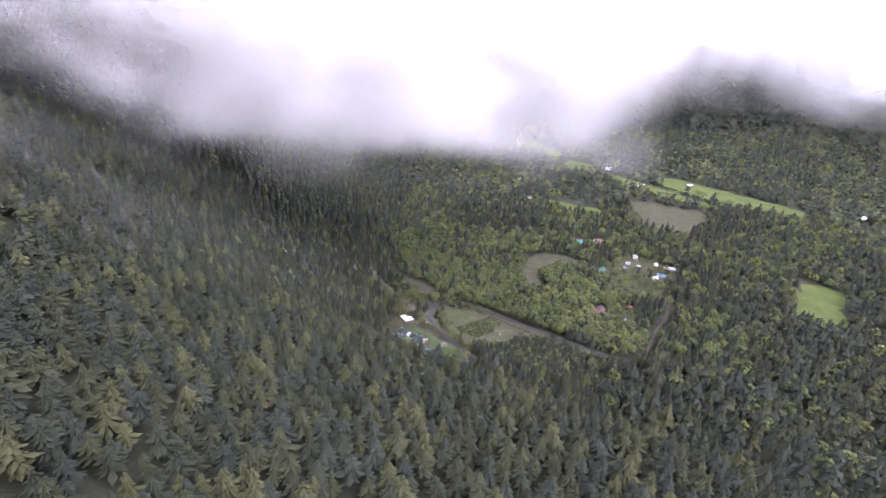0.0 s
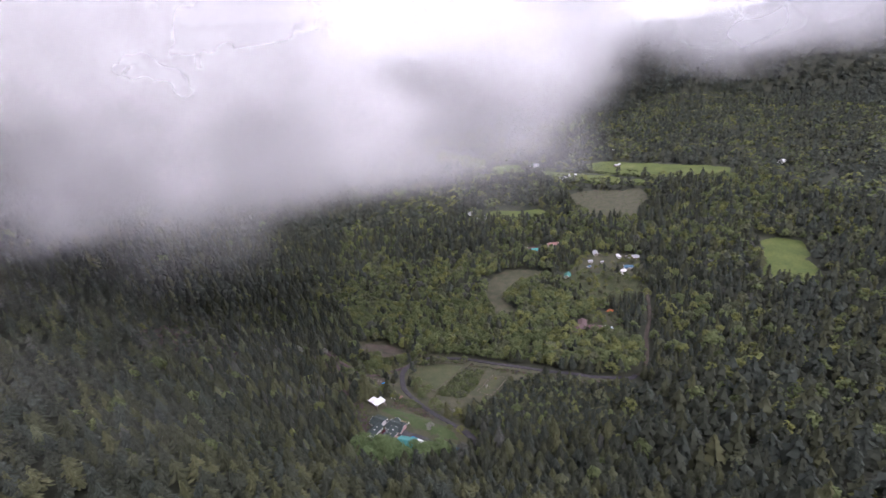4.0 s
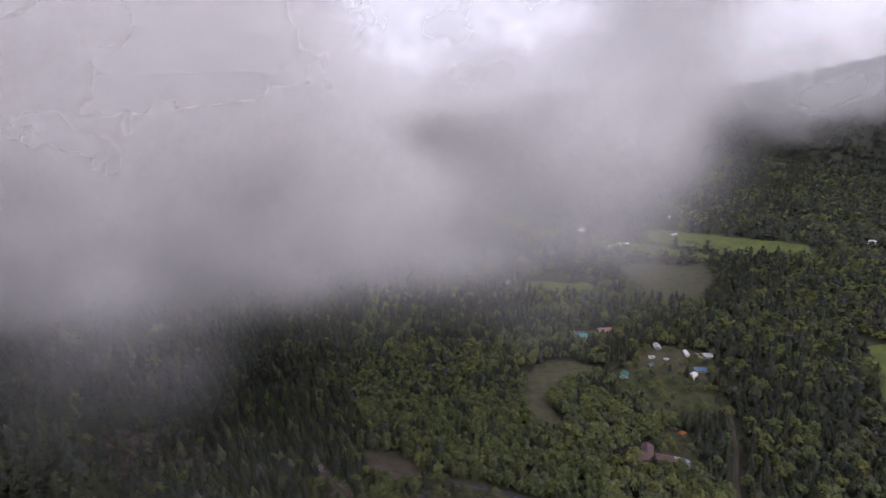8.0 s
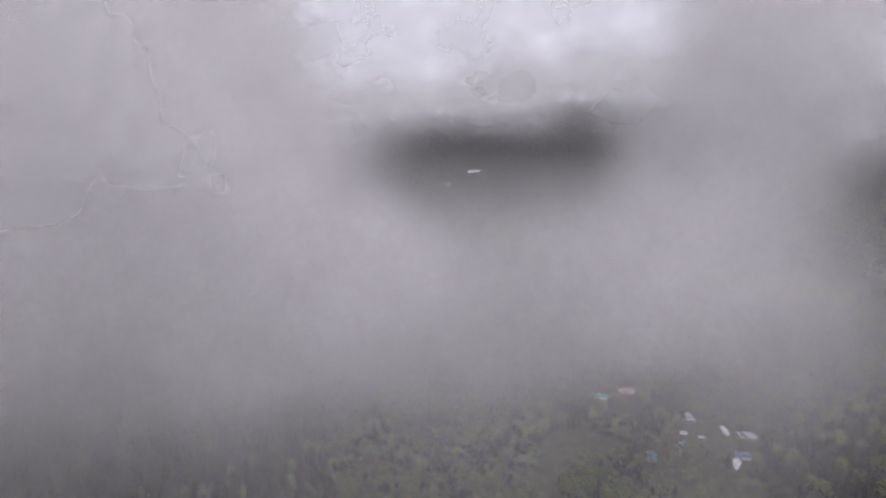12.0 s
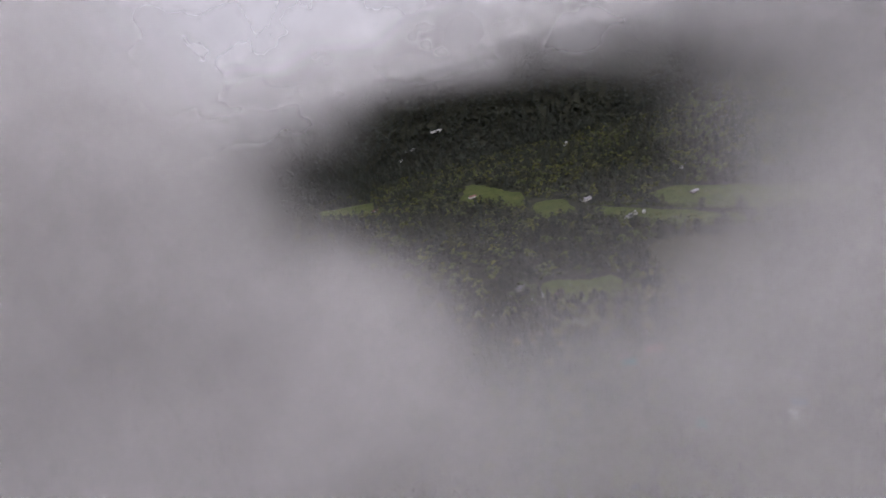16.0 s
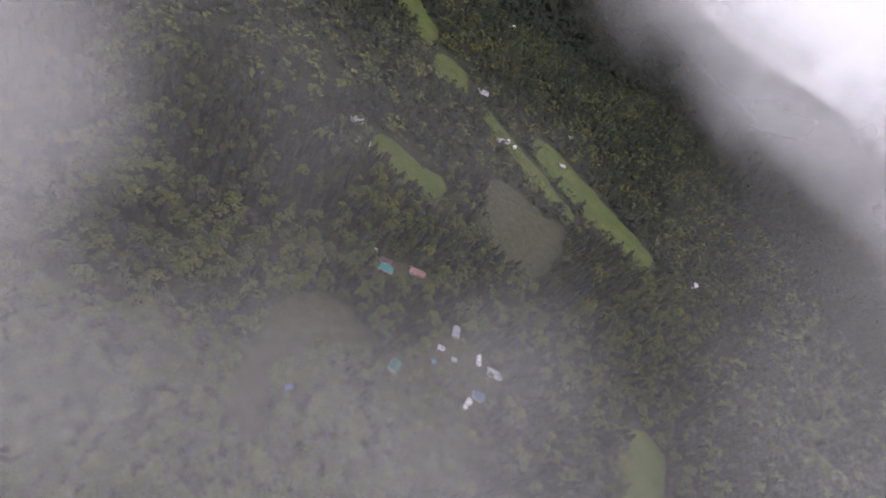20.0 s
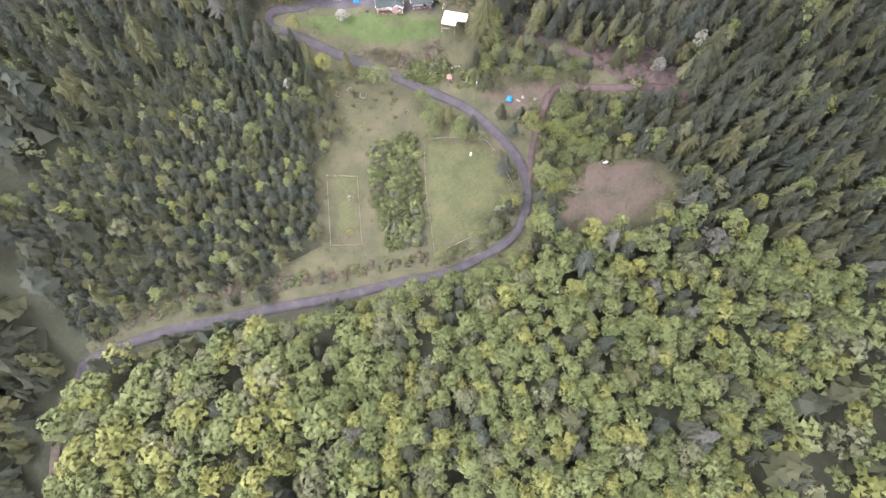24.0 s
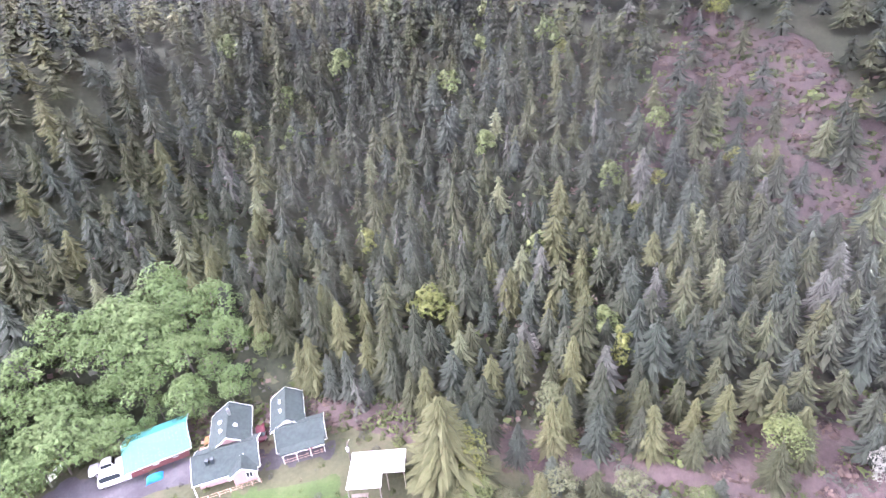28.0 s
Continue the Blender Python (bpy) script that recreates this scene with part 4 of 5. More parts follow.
hut = thing("pump_hut", 15.8, 258.2, -20, "tiny timber hut with a pale blue roof at the bend", "hut")
part("wall", boxes((-0.7, 0.7, -0.6, 0.6, -0.5, 1.5)), TIMBER, hut)
part("roof", prism(bmesh.new(), [(-0.95, 1.5), (0.95, 1.75), (0.95, 1.85), (-0.95, 1.6)], -0.85, 0.85), BLUE_ROOF, hut, "pale blue metal roof")
part("door", boxes((-0.35, 0.35, 0.6, 0.65, 0.0, 1.35)), MAROON, hut)

kiosk = thing("wood_store", -9.2, 321.4, -35, "small brown-roofed timber wood store on the lane", "shed")
part("roof", prism(bmesh.new(), [(-0.85, 1.15), (0, 1.5), (0.85, 1.15), (0.85, 1.25), (0, 1.62), (-0.85, 1.25)], -1.35, 1.35), RED_ROOF, kiosk, "reddish brown roof")
for sx in (-0.7, 0.7):
    for sy in (-1.2, 1.2):
        part("post", boxes((sx - 0.06, sx + 0.06, sy - 0.06, sy + 0.06, -0.3, 1.25)), TIMBER, kiosk)
for i in range(12):
    part("log", rod(bmesh.new(), (-0.55, -1.0 + (i % 6) * 0.36, 0.18 + 0.32 * (i // 6)), (0.55, -1.0 + (i % 6) * 0.36, 0.18 + 0.32 * (i // 6)), 0.15, n=7), BARK, kiosk)

tank = thing("water_tank", -16.1, 351.3, 30, "black plastic water tank lying by the track", "tank")
part("barrel", rod(bmesh.new(), (-0.2, -1.3, 0.95), (-0.2, 1.3, 0.95), 0.95, n=18), BLACK, tank)
for sy in (-0.8, 0.8):
    part("cradle", boxes((-0.9, 0.5, sy - 0.08, sy + 0.08, -0.2, 0.25)), TIMBER, tank)
part("cap", rod(bmesh.new(), (-0.2, 0, 1.85), (-0.2, 0, 2.0), 0.22, n=10), BLACK, tank)

for i, (x0, y0, rz) in enumerate(((-23.5, 345.5, 40), (-26.0, 349.5, 10), (-21.2, 345.0, 75))):
    st = thing("lumber_stack", x0, y0, rz, "stack of grey weathered boards in the clearing", "lumber", "lumber in the clearing")
    for k in range(8):
        part("board", boxes((-1.3 + 0.1 * (k % 3), 1.2 + 0.13 * (k % 2), -0.5 + 0.26 * (k % 4), -0.28 + 0.26 * (k % 4), 0.05 + 0.09 * (k // 4), 0.12 + 0.09 * (k // 4))), TIMBER, st)

tr = thing("trailer", -25.5, 383.8, -30, "white flatbed trailer standing in the bare clearing", "trailer")
part("bed", boxes((-1.4, 1.4, -0.75, 0.75, 0.5, 0.62)), WHITE, tr)
part("drawbar", boxes((1.4, 2.6, -0.06, 0.06, 0.45, 0.55)), STEEL, tr)
for s in (-1, 1):
    part("tyre", rod(bmesh.new(), (0, s * 0.78, 0.3), (0, s * 0.95, 0.3), 0.3, n=12), TYRE, tr)
for i in range(5):
    part("plank", boxes((-1.35, 1.35, -0.72 + i * 0.29, -0.46 + i * 0.29, 0.62, 0.65)), WHITE, tr)

jump = thing("feed_trough", 5.2, 346.5, 35, "white and dark feed trough standing in the paddock", "trough")
part("basin", boxes((-0.9, 0.9, -0.3, 0.3, 0.3, 0.6), bevel=0.05), WHITE, jump)
for s in (-0.7, 0.7):
    part("leg", boxes((s - 0.06, s + 0.06, -0.25, 0.25, -0.1, 0.3)), TIMBER, jump)


def raised_bed(x, y, rz, sx, sy):
    t = thing("raised_bed", x, y, rz, "timber-framed raised garden bed on the grass", "garden bed", "raised beds")
    for s in (-1, 1):
        part("side_board", boxes((-sx / 2, sx / 2, s * sy / 2 - 0.06, s * sy / 2 + 0.06, -0.15, 0.4)), TIMBER, t)
        part("end_board", boxes((s * sx / 2 - 0.06, s * sx / 2 + 0.06, -sy / 2, sy / 2, -0.15, 0.4)), TIMBER, t)
    part("soil", boxes((-sx / 2 + 0.07, sx / 2 - 0.07, -sy / 2 + 0.07, sy / 2 - 0.07, -0.1, 0.28)), SOIL, t)
    for sx2 in (-1, 1):
        part("stake", boxes((sx2 * sx / 2 - 0.05, sx2 * sx / 2 + 0.05, -sy / 2 - 0.08, -sy / 2 + 0.02, -0.1, 0.9)), TIMBER, t)


raised_bed(17.9, 303.6, 30, 2.6, 2.0)
raised_bed(11.0, 318.6, 32, 2.4, 2.0)
raised_bed(24.5, 297.5, 20, 1.6, 1.3)


def fence(name, line, gap, high, label, rails, mat, lean=0.06):
    """Posts along a line with rails between them, each a piece of its own."""
    rng = random.Random(len(line))
    x0, y0 = line[0]
    f = thing(name, x0, y0, 0, label, "fence", z=0.0)
    f.location = (0, 0, 0)
    pts = []
    for (ax, ay), (bx, by) in zip(line, line[1:]):
        n = max(1, round(math.hypot(bx - ax, by - ay) / gap))
        pts += [(ax + (bx - ax) * i / n, ay + (by - ay) * i / n) for i in range(n)]
    pts.append(line[-1])
    for x, y in pts:
        z = gz(x, y)
        part("post", rod(bmesh.new(), (x, y, z - 0.4), (x + rng.gauss(0, lean), y + rng.gauss(0, lean), z + high + rng.gauss(0, 0.05)), 0.085, 0.075), mat, f)
    for (ax, ay), (bx, by) in zip(pts, pts[1:]):
        for r in rails:
            part("rail", rod(bmesh.new(), (ax, ay, gz(ax, ay) + high * r + rng.gauss(0, .03)), (bx, by, gz(bx, by) + high * r + rng.gauss(0, .03)), 0.05, 0.04, 5), mat, f)


fence("paddock_fence", [(13.3, 330.5), (4.5, 338.3), (-2.4, 347.3), (-0.4, 357.5), (3.7, 366.5), (12.6, 369.8), (22, 369.8), (40.5, 363)], 2.6, 1.25, "pale split-rail fence round the paddock", (0.45, 0.88), TIMBER)
fence("paddock_fence", [(40.5, 363), (25.8, 343.9), (13.3, 330.5)], 3.0, 1.1, "grey post and rail fence along the thicket", (0.9,), TIMBER)
fence("garden_fence", [(47.7, 316.2), (40.3, 323.8), (56.0, 343.0), (63.8, 335.8), (47.7, 316.2)], 2.8, 1.3, "thin timber fence round the grass strip", (0.5, 0.95), TIMBER)
fence("pole_fence", [(-15.1, 321.1), (-7.5, 316.6), (-0.5, 311.9)], 3.4, 0.8, "single white pole rail along the lane", (0.95,), WHITE)


def utility_pole(x, y, h, label):
    p = thing("utility_pole", x, y, 25, label, "utility pole", "utility poles")
    part("pole", rod(bmesh.new(), (0, 0, -0.6), (0, 0, h), 0.15, 0.1, 8), BARK, p)
    part("crossarm", boxes((-0.9, 0.9, -0.06, 0.06, h - 0.7, h - 0.55)), TIMBER, p)
    part("transformer", rod(bmesh.new(), (0.3, 0, h - 1.9), (0.3, 0, h - 1.1), 0.22, n=10), GREY_ROOF, p)
    for s in (-0.8, 0, 0.8):
        part("insulator", rod(bmesh.new(), (s, 0, h - 0.55), (s, 0, h - 0.35), 0.05, 0.03), WHITE, p)


utility_pole(-12.9, 331.6, 6.5, "grey timber utility pole at the clearing's edge")
utility_pole(-23.7, 303.7, 5.0, "slim pole beside the white carport")
utility_pole(24, 402, 9.0, "timber utility pole among the alders")
wire = thing("power_line", 0, 0, 0, "two slack power lines between the poles", "wires", z=0.0)
wire.location = (0, 0, 0)
for k in (-0.8, 0.8):
    a, e = Vector((-12.9 + k * 0.9, 331.6 + k * 0.4, gz(-12.9, 331.6) + 6.3)), Vector((24 + k * 0.9, 402 + k * 0.4, gz(24, 402) + 8.8))
    bm = bmesh.new()
    q = [a.lerp(e, i / 24) + Vector((0, 0, -2.4 * math.sin(i / 24 * math.pi))) for i in range(25)]
    for p0, p1 in zip(q, q[1:]):
        rod(bm, p0, p1, 0.025, n=4)
    part("cable", bm, BLACK, wire)

# ---------------------------------------------------------------- houses of the valley
big = thing("large_house", 148, 380, -28, "sprawling brown-roofed house with three wings and a glazed end", "house", "cottages of the valley")
gable(big, 5, 0, "x", 15, 7.5, 2.8, 1.9, TIMBER, BROWN_ROOF, trim=TIMBER, over=0.7)
bw = thing("large_house_wing", 136.5, 384.5, 4, "brown-roofed wing of the large house", "house", "cottages of the valley")
gable(bw, 0, 0, "x", 12, 7, 2.8, 1.8, TIMBER, BROWN_ROOF, trim=TIMBER, over=0.7)
bv = thing("large_house_wing", 144.0, 389.5, 62, "short brown-roofed wing of the large house", "house", "cottages of the valley")
gable(bv, 0, 0, "x", 9, 6, 2.8, 1.6, TIMBER, BROWN_ROOF, trim=TIMBER, over=0.7)
for u in (0, 4, 8, 11):
    window(big, u, 3.75, 0.8, 1.6, 1.4, "y")
    window(big, u, -3.75, 0.8, 1.6, 1.4, "-y")
for i in range(3):
    for j in range(3):
        part("skylight", turned(boxes((-0.3, 0.3, -0.5, 0.5, -0.1, 0.15)), 0, 8.0 + i * 0.9, -2.2 + j * 2.0 + (0.2 if j > 1 else 0), 3.9 if j != 1 else 4.6), WHITE, big, "white roof light")
part("conservatory", boxes((12.6, 16.0, -3.2, 3.2, -0.5, 2.6)), BLUE_ROOF, big, "blue-grey conservatory")
for i in range(6):
    part("glazing_bar", boxes((12.6, 16.05, -3.2 + i * 1.25, -3.1 + i * 1.25, 2.6, 2.7)), WHITE, big)
cottage(171.5, 481, 62, 8.0, 5.6, 2.4, 1.6, CREAM, TEAL_DARK, "small cottage with a green metal roof", ribs=0.8)
cottage(224, 468.5, 25, 5.0, 4.2, 2.3, 0.9, WHITE, WHITE_METAL, "small white building with a bright white roof", windows=1)
cottage(221.5, 464.5, 25, 2.4, 2.2, 2.0, 0.5, WHITE, WHITE_METAL, "tiny white shed beside the white building", windows=1, name="shed")
cottage(233.5, 474.5, -20, 8.0, 5.5, 2.5, 1.4, CREAM, BLUE_ROOF, "cottage with a blue-grey metal roof", ribs=0.8)
cottage(250, 494.5, -10, 11.0, 6.5, 2.6, 1.5, TIMBER, GREY_ROOF, "long grey-roofed house at the village edge", chimney=True)
cottage(238.5, 502.5, 78, 8.0, 2.6, 2.4, 0.4, WHITE, WHITE_METAL, "long white mobile home", windows=3, name="mobile_home")
cottage(221.5, 521, 74, 9.0, 4.6, 2.4, 1.2, CREAM, GREY_ROOF, "long cottage with a pale grey metal roof", ribs=0.8)
cottage(207.5, 504.5, -8, 4.2, 2.4, 2.1, 0.7, WHITE, GREY_ROOF, "small pale shed among the trees", windows=1, name="shed")
cottage(217, 497.5, -8, 3.2, 2.2, 2.0, 0.6, TIMBER, GREY_ROOF, "small grey shed among the trees", windows=1, name="shed")
cottage(200, 492, 20, 3.0, 2.4, 2.0, 0.6, TIMBER, BLUE_ROOF, "small blue-grey shed beside the cottages", windows=1, name="shed")
cottage(164.5, 559.5, -10, 10.0, 6.2, 2.6, 1.6, CREAM, TEAL, "cottage with a turquoise metal roof", ribs=0.8, chimney=True)
cottage(164.5, 566.5, -10, 8.0, 4.6, 2.4, 0.8, TIMBER, BROWN_ROOF, "brown-roofed annexe of the turquoise-roofed cottage", windows=1)
cottage(191, 566, -8, 12.0, 6.5, 2.6, 1.6, CREAM, RED_ROOF, "long cottage with a red-brown shingle roof", chimney=True)
cottage(156.5, 574, 0, 3.0, 2.6, 2.0, 0.6, WHITE, WHITE_METAL, "small white shed by the cottages", windows=1, name="shed")
cottage(110, 453.5, 30, 3.6, 2.6, 2.0, 0.7, TIMBER, BLUE_ROOF, "small blue-grey shed in the alder wood", windows=1, name="shed")
for x0, y0, rz, L0, W0, wall, roof, lab in (
        (139, 706, 15, 13, 8, WHITE, GREY_ROOF, "pale grey-roofed farmhouse by the meadow"), (161, 698, 40, 11, 7, CREAM, BROWN_ROOF, "brown-roofed farmhouse by the meadow"),
        (131, 738, 0, 12, 8, WHITE, GREY_ROOF, "grey-roofed barn by the meadow"), (327, 851, 30, 14, 7, WHITE, GREY_ROOF, "grey farm building by the pasture"),
        (341, 858, 70, 9, 4, WHITE, WHITE_METAL, "long white shed by the pasture"), (350, 852, 60, 7, 4, WHITE, WHITE_METAL, "white shed by the pasture"),
        (319, 975, 10, 16, 10, WHITE, GREY_ROOF, "large grey farmhouse among trees"), (440, 872, 20, 13, 6, TIMBER, GREY_ROOF, "low grey barn in the pasture"),
        (506, 998, 20, 13, 8, WHITE, GREY_ROOF, "white farmhouse behind the pasture"), (640, 725, 30, 18, 8, WHITE, WHITE_METAL, "long white-roofed barn at the wood's edge"),
        (170, 1188, 10, 14, 9, WHITE, RED_ROOF, "red-roofed farmhouse far up the valley"), (-36, 1304, 20, 14, 9, WHITE, RED_ROOF, "red-roofed farmhouse in the far field"),
        (479, 1443, 60, 26, 12, WHITE, WHITE_METAL, "large white barn below the mountain"), (206, 1846, 10, 42, 20, WHITE, WHITE_METAL, "large pale barn on the far slope"),
        (105, 1825, 15, 38, 18, WHITE, WHITE_METAL, "large pale barn on the far slope"), (60, 1800, 30, 20, 12, WHITE, WHITE_METAL, "white farm building on the far slope")):
    cottage(x0, y0, rz, L0, W0, 3.0, W0 * 0.22, wall, roof, lab, windows=3, name="farm_building", group="farms of the valley")

# ---------------------------------------------------------------- single trees round the houses and the open ground
CROWNS, TRUNKS = {}, [None] * 3


def crown_mesh(kind, k, mat):
    if (kind, k, mat.name) not in CROWNS:
        tv, tf = {"fir": FIR_FINE, "leaf": LEAF_FINE, "thin": FIR_THIN}[kind][k]
        CROWNS[kind, k, mat.name] = toned(mesh_from("crown", tv, tf, [mat]), np.full(len(tf), (0.15 + 0.37 * k) % 1))
    return CROWNS[kind, k, mat.name]


FIR_THIN = [conifer(R, 11, 4, 1, 0.5) for _ in range(2)]
for i in range(3):
    me = bpy.data.meshes.new("trunk")
    tb = trunk_bm(random.Random(i), 0.82, 0.017, limbs=6, bend=0.004)
    tb.to_mesh(me)
    tb.free()
    me.materials.append(BARK)
    TRUNKS[i] = me


def tree(x, y, h, kind, k, mat, label, wide=1.0, name="tree", group="trees round the houses"):
    t = new(name)
    t.location, t.scale = (x, y, gz(x, y) - 0.1), (h * wide, h * wide, h)
    t.rotation_euler = (0, 0, (x * 7.3 + y * 3.1) % 6.28)
    tagged(t, label, "tree", group)
    for nm, me in (("trunk", TRUNKS[k % 3]), ("crown", crown_mesh(kind, k, mat))):
        o = new(nm, me)
        o.parent = t
    return t


FIR_LABEL = ["tall dark green fir at the wood's edge", "blue-green fir at the wood's edge", "olive green fir at the wood's edge", "yellow-green cedar at the wood's edge"]
LEAF_LABEL = ["fresh green alder by the open ground", "yellow-green maple by the open ground", "grey-green birch by the open ground", "bright yellow-green young maple"]
tree(-29.0, 319.3, 18.5, "fir", 1, CONIFER[3], "large yellow-green cedar beside the white carport", 1.55)
tree(-31.0, 320.5, 11.0, "leaf", 3, DECID[1], "broad yellow-green tree under the large cedar", 1.0)
tree(-30.0, 322.5, 9.0, "leaf", 1, DECID[1], "yellow-green maple beside the large cedar")
tree(-33.5, 297.5, 9.0, "thin", 0, BARE, "bare grey dead fir behind the guest house", 1.1)
tree(4.6, 279.6, 4.4, "leaf", 2, BLOSSOM, "low cherry tree in white blossom on the lawn", 1.5)
tree(26.4, 268.7, 3.0, "leaf", 0, DECID[0], "round dark shrub inside the bend of the drive", 1.3)
tree(20.0, 271.0, 5.5, "leaf", 3, DECID[3], "thin yellow-green tree on the bank by the drive", 1.2)
tree(15.0, 275.5, 4.0, "leaf", 4, DECID[0], "green shrub on the bank below the drive", 1.3)
tree(24.0, 294.0, 3.6, "leaf", 1, DECID[3], "small golden-green tree beside the drive", 1.1)
tree(20.5, 299.5, 2.6, "leaf", 2, BLOSSOM, "small bush in pale blossom on the grass", 1.1)
tree(36.0, 285.0, 5.0, "leaf", 4, BLOSSOM, "white-flowering bush at the wood's edge", 1.0)
tree(34.0, 272.0, 8.5, "leaf", 3, BARE, "reddish budding maple beside the bend", 1.1)
tree(13.8, 367.6, 2.6, "leaf", 0, BLOSSOM, "small apple tree in blossom inside the paddock", 1.2)
tree(47.7, 328.0, 2.6, "leaf", 2, BLOSSOM, "small fruit tree in blossom in the fenced strip", 1.1)
tree(56.1, 336.8, 2.4, "leaf", 4, DECID[3], "small fruit tree in the fenced strip", 1.2)
ax, ay = scatter(NR, -34, 14, 242, 280, 4.0)
ak = inside(ALDERS_BACK, ax, ay)
for i, (x0, y0) in enumerate(zip(ax[ak], ay[ak])):
    tree(x0, y0, 7.0 + (i * 37 % 10) * 0.55 - 2.5 * (y0 > 262), "leaf", i % 5, ALDER_FRESH, "rounded fresh green alder behind the garage", 1.2, group="alders behind the garage")
for x0, y0, h0, q in ((-38, 255, 12, 3), (-66, 314, 11, 3), (-49, 346, 10, 3), (-69, 379, 9, 3), (-46, 231, 12, 3), (-30, 244, 11, 3), (8, 246, 10, 3), (-55, 342, 9, 3), (-60, 366, 9, 3)):
    tree(x0, y0, h0, "fir", int(-x0) % 5, CONIFER[q], "yellow-green cedar among darker firs", 1.25)
for x0, y0, h0 in ((-117, 350, 7), (-99, 332, 6.5), (-104, 368, 5), (-107, 335, 6), (-126, 388, 6), (-148, 339, 8)):
    tree(x0, y0, h0, "leaf", int(-x0) % 5, DECID[3], "bright yellow-green maple on the bare slope", 1.0)
for x0, y0, h0 in ((-57, 322, 7), (-64, 336, 7), (-58, 376, 8), (-76, 380, 9)):
    tree(x0, y0, h0, "leaf", int(-x0) % 5, BLOSSOM, "wild cherry in white blossom below the firs", 0.75)

for i, (x0, y0, h0) in enumerate(((-42, 262, 13), (-52, 246, 14), (-30, 238, 13), (-70, 300, 13), (-66, 285, 12), (-84, 310, 13), (-96, 300, 14), (-60, 330, 10), (-28, 246, 12), (-110, 318, 13), (14, 240, 12), (-80, 340, 11))):
    tree(x0, y0, h0, "thin", i % 2, BARE, "bare grey dead fir standing among the firs", 0.8)

count = 0
for x0, y0, h0, lf, yg in zip(*EDGE):
    count += 1
    k = count % 5
    c4 = (count * 7) % 10
    low = gz(x0, y0) < 30.5 and y0 > 296
    if lf or (low and c4 in (0, 2, 3, 5, 7, 8)):
        q = 0 if c4 < 5 else 1 if c4 < 7 else 2 if c4 < 9 else 3
        tree(x0, y0, h0 * (0.56 if low else 0.75), "leaf", k, DECID[q], LEAF_LABEL[q], 1.2 if low else 0.95)
    else:
        q = 0 if c4 < 4 else 1 if c4 < 6 else 2 if c4 < 8 else 3
        tree(x0, y0, h0 * (0.7 if low else 1.0), "fir", k, CONIFER[q], ("young " + FIR_LABEL[q].replace("tall ", "")) if yg or low else FIR_LABEL[q], 1.25 if low else 1.0)

# ---------------------------------------------------------------- brush, tufts and deadwood


def clump(rng, n, flat):
    v, f = [], []
    for i in range(n):
        d = Vector((rng.gauss(0, 1), rng.gauss(0, 1), abs(rng.gauss(0.3, 0.6)))).normalized()
        p = Vector((d.x * 0.5, d.y * 0.5, d.z * flat)) * (0.7 + 0.5 * rng.random())
        s = d.orthogonal().normalized()
        q = d.cross(s)
        z = (0.2 if n < 10 else 0.11) * (0.6 + 0.9 * rng.random())
        k = len(v)
        v += [tuple(p + s * z), tuple(p + q * z), tuple(p - s * z), tuple(p - q * z * 0.7)]
        f += [(k, k + 1, k + 2), (k, k + 2, k + 3)]
    return np.array(v), np.array(f)


CLUMPS = [clump(R, 50, 0.7) for _ in range(5)]
TUFTS = [clump(R, 7, 0.5) for _ in range(4)]


def strew(name, poly, step, size, mats, weights, label, templates, keep=1.0):
    xs, ys = [p[0] for p in poly], [p[1] for p in poly]
    x, y = scatter(NR, min(xs), max(xs), min(ys), max(ys), step, 1.0)
    ok = inside(poly, x, y) & (NR.random(len(x)) < keep) & (near_line(DRIVE, x, y) > 2.3) & (near_line(TRACK, x, y) > 1.6)
    x, y = x[ok], y[ok]
    h = NR.uniform(size[0], size[1], len(x))
    stand(name, templates, np.stack([x, y, ground(x, y) + 0.05], 1), h, h * NR.uniform(1.0, 1.7, len(x)), mats, NR.choice(len(mats), len(x), p=weights), label, "brush")


MIXED = [BRUSH[0], BRUSH[1], DECID[0], BARE]
strew("brush", [(10, 290), (2, 296), (-6, 305), (-16, 309), (-13, 316), (-4, 312), (6, 299), (14, 288)], 1.1, (0.9, 1.9), MIXED, [.1, .6, .05, .25], "heaped dry brown brush on the bank", CLUMPS, 0.85)
strew("hedge", [(3, 310), (-3, 307), (-14, 316), (-12, 320), (-4, 318), (2, 314)], 1.1, (1.6, 2.8), [BRUSH[0], DECID[0], CONIFER[2]], [.6, .2, .2], "dense green hedge along the lane", CLUMPS)
strew("thicket", [(27, 318), (14, 327), (40, 358), (51, 350), (38, 328)], 1.7, (1.6, 3.6), [BRUSH[0], DECID[0], DECID[2], CONIFER[2], BARE], [.35, .25, .15, .15, .1], "dense thicket between paddock and grass strip", CLUMPS, 0.9)
strew("brush", PLAN["verge"], 1.4, (0.7, 2.0), MIXED, [.35, .3, .15, .2], "low reddish brush on the verge of the drive", CLUMPS, 0.75)
strew("brush", PLAN["red_bank"], 1.9, (0.6, 2.2), MIXED, [.35, .35, .15, .15], "scattered brush on the red earth bank", CLUMPS, 0.5)
strew("brush", PLAN["rocky"], 2.2, (0.8, 2.4), MIXED, [.3, .4, .1, .2], "scrub on the bare slope", CLUMPS, 0.8)
strew("brush", PLAN["clear"], 1.8, (0.3, 1.1), MIXED, [.4, .3, .15, .15], "tussocks and brush in the bare clearing", CLUMPS, 0.4)
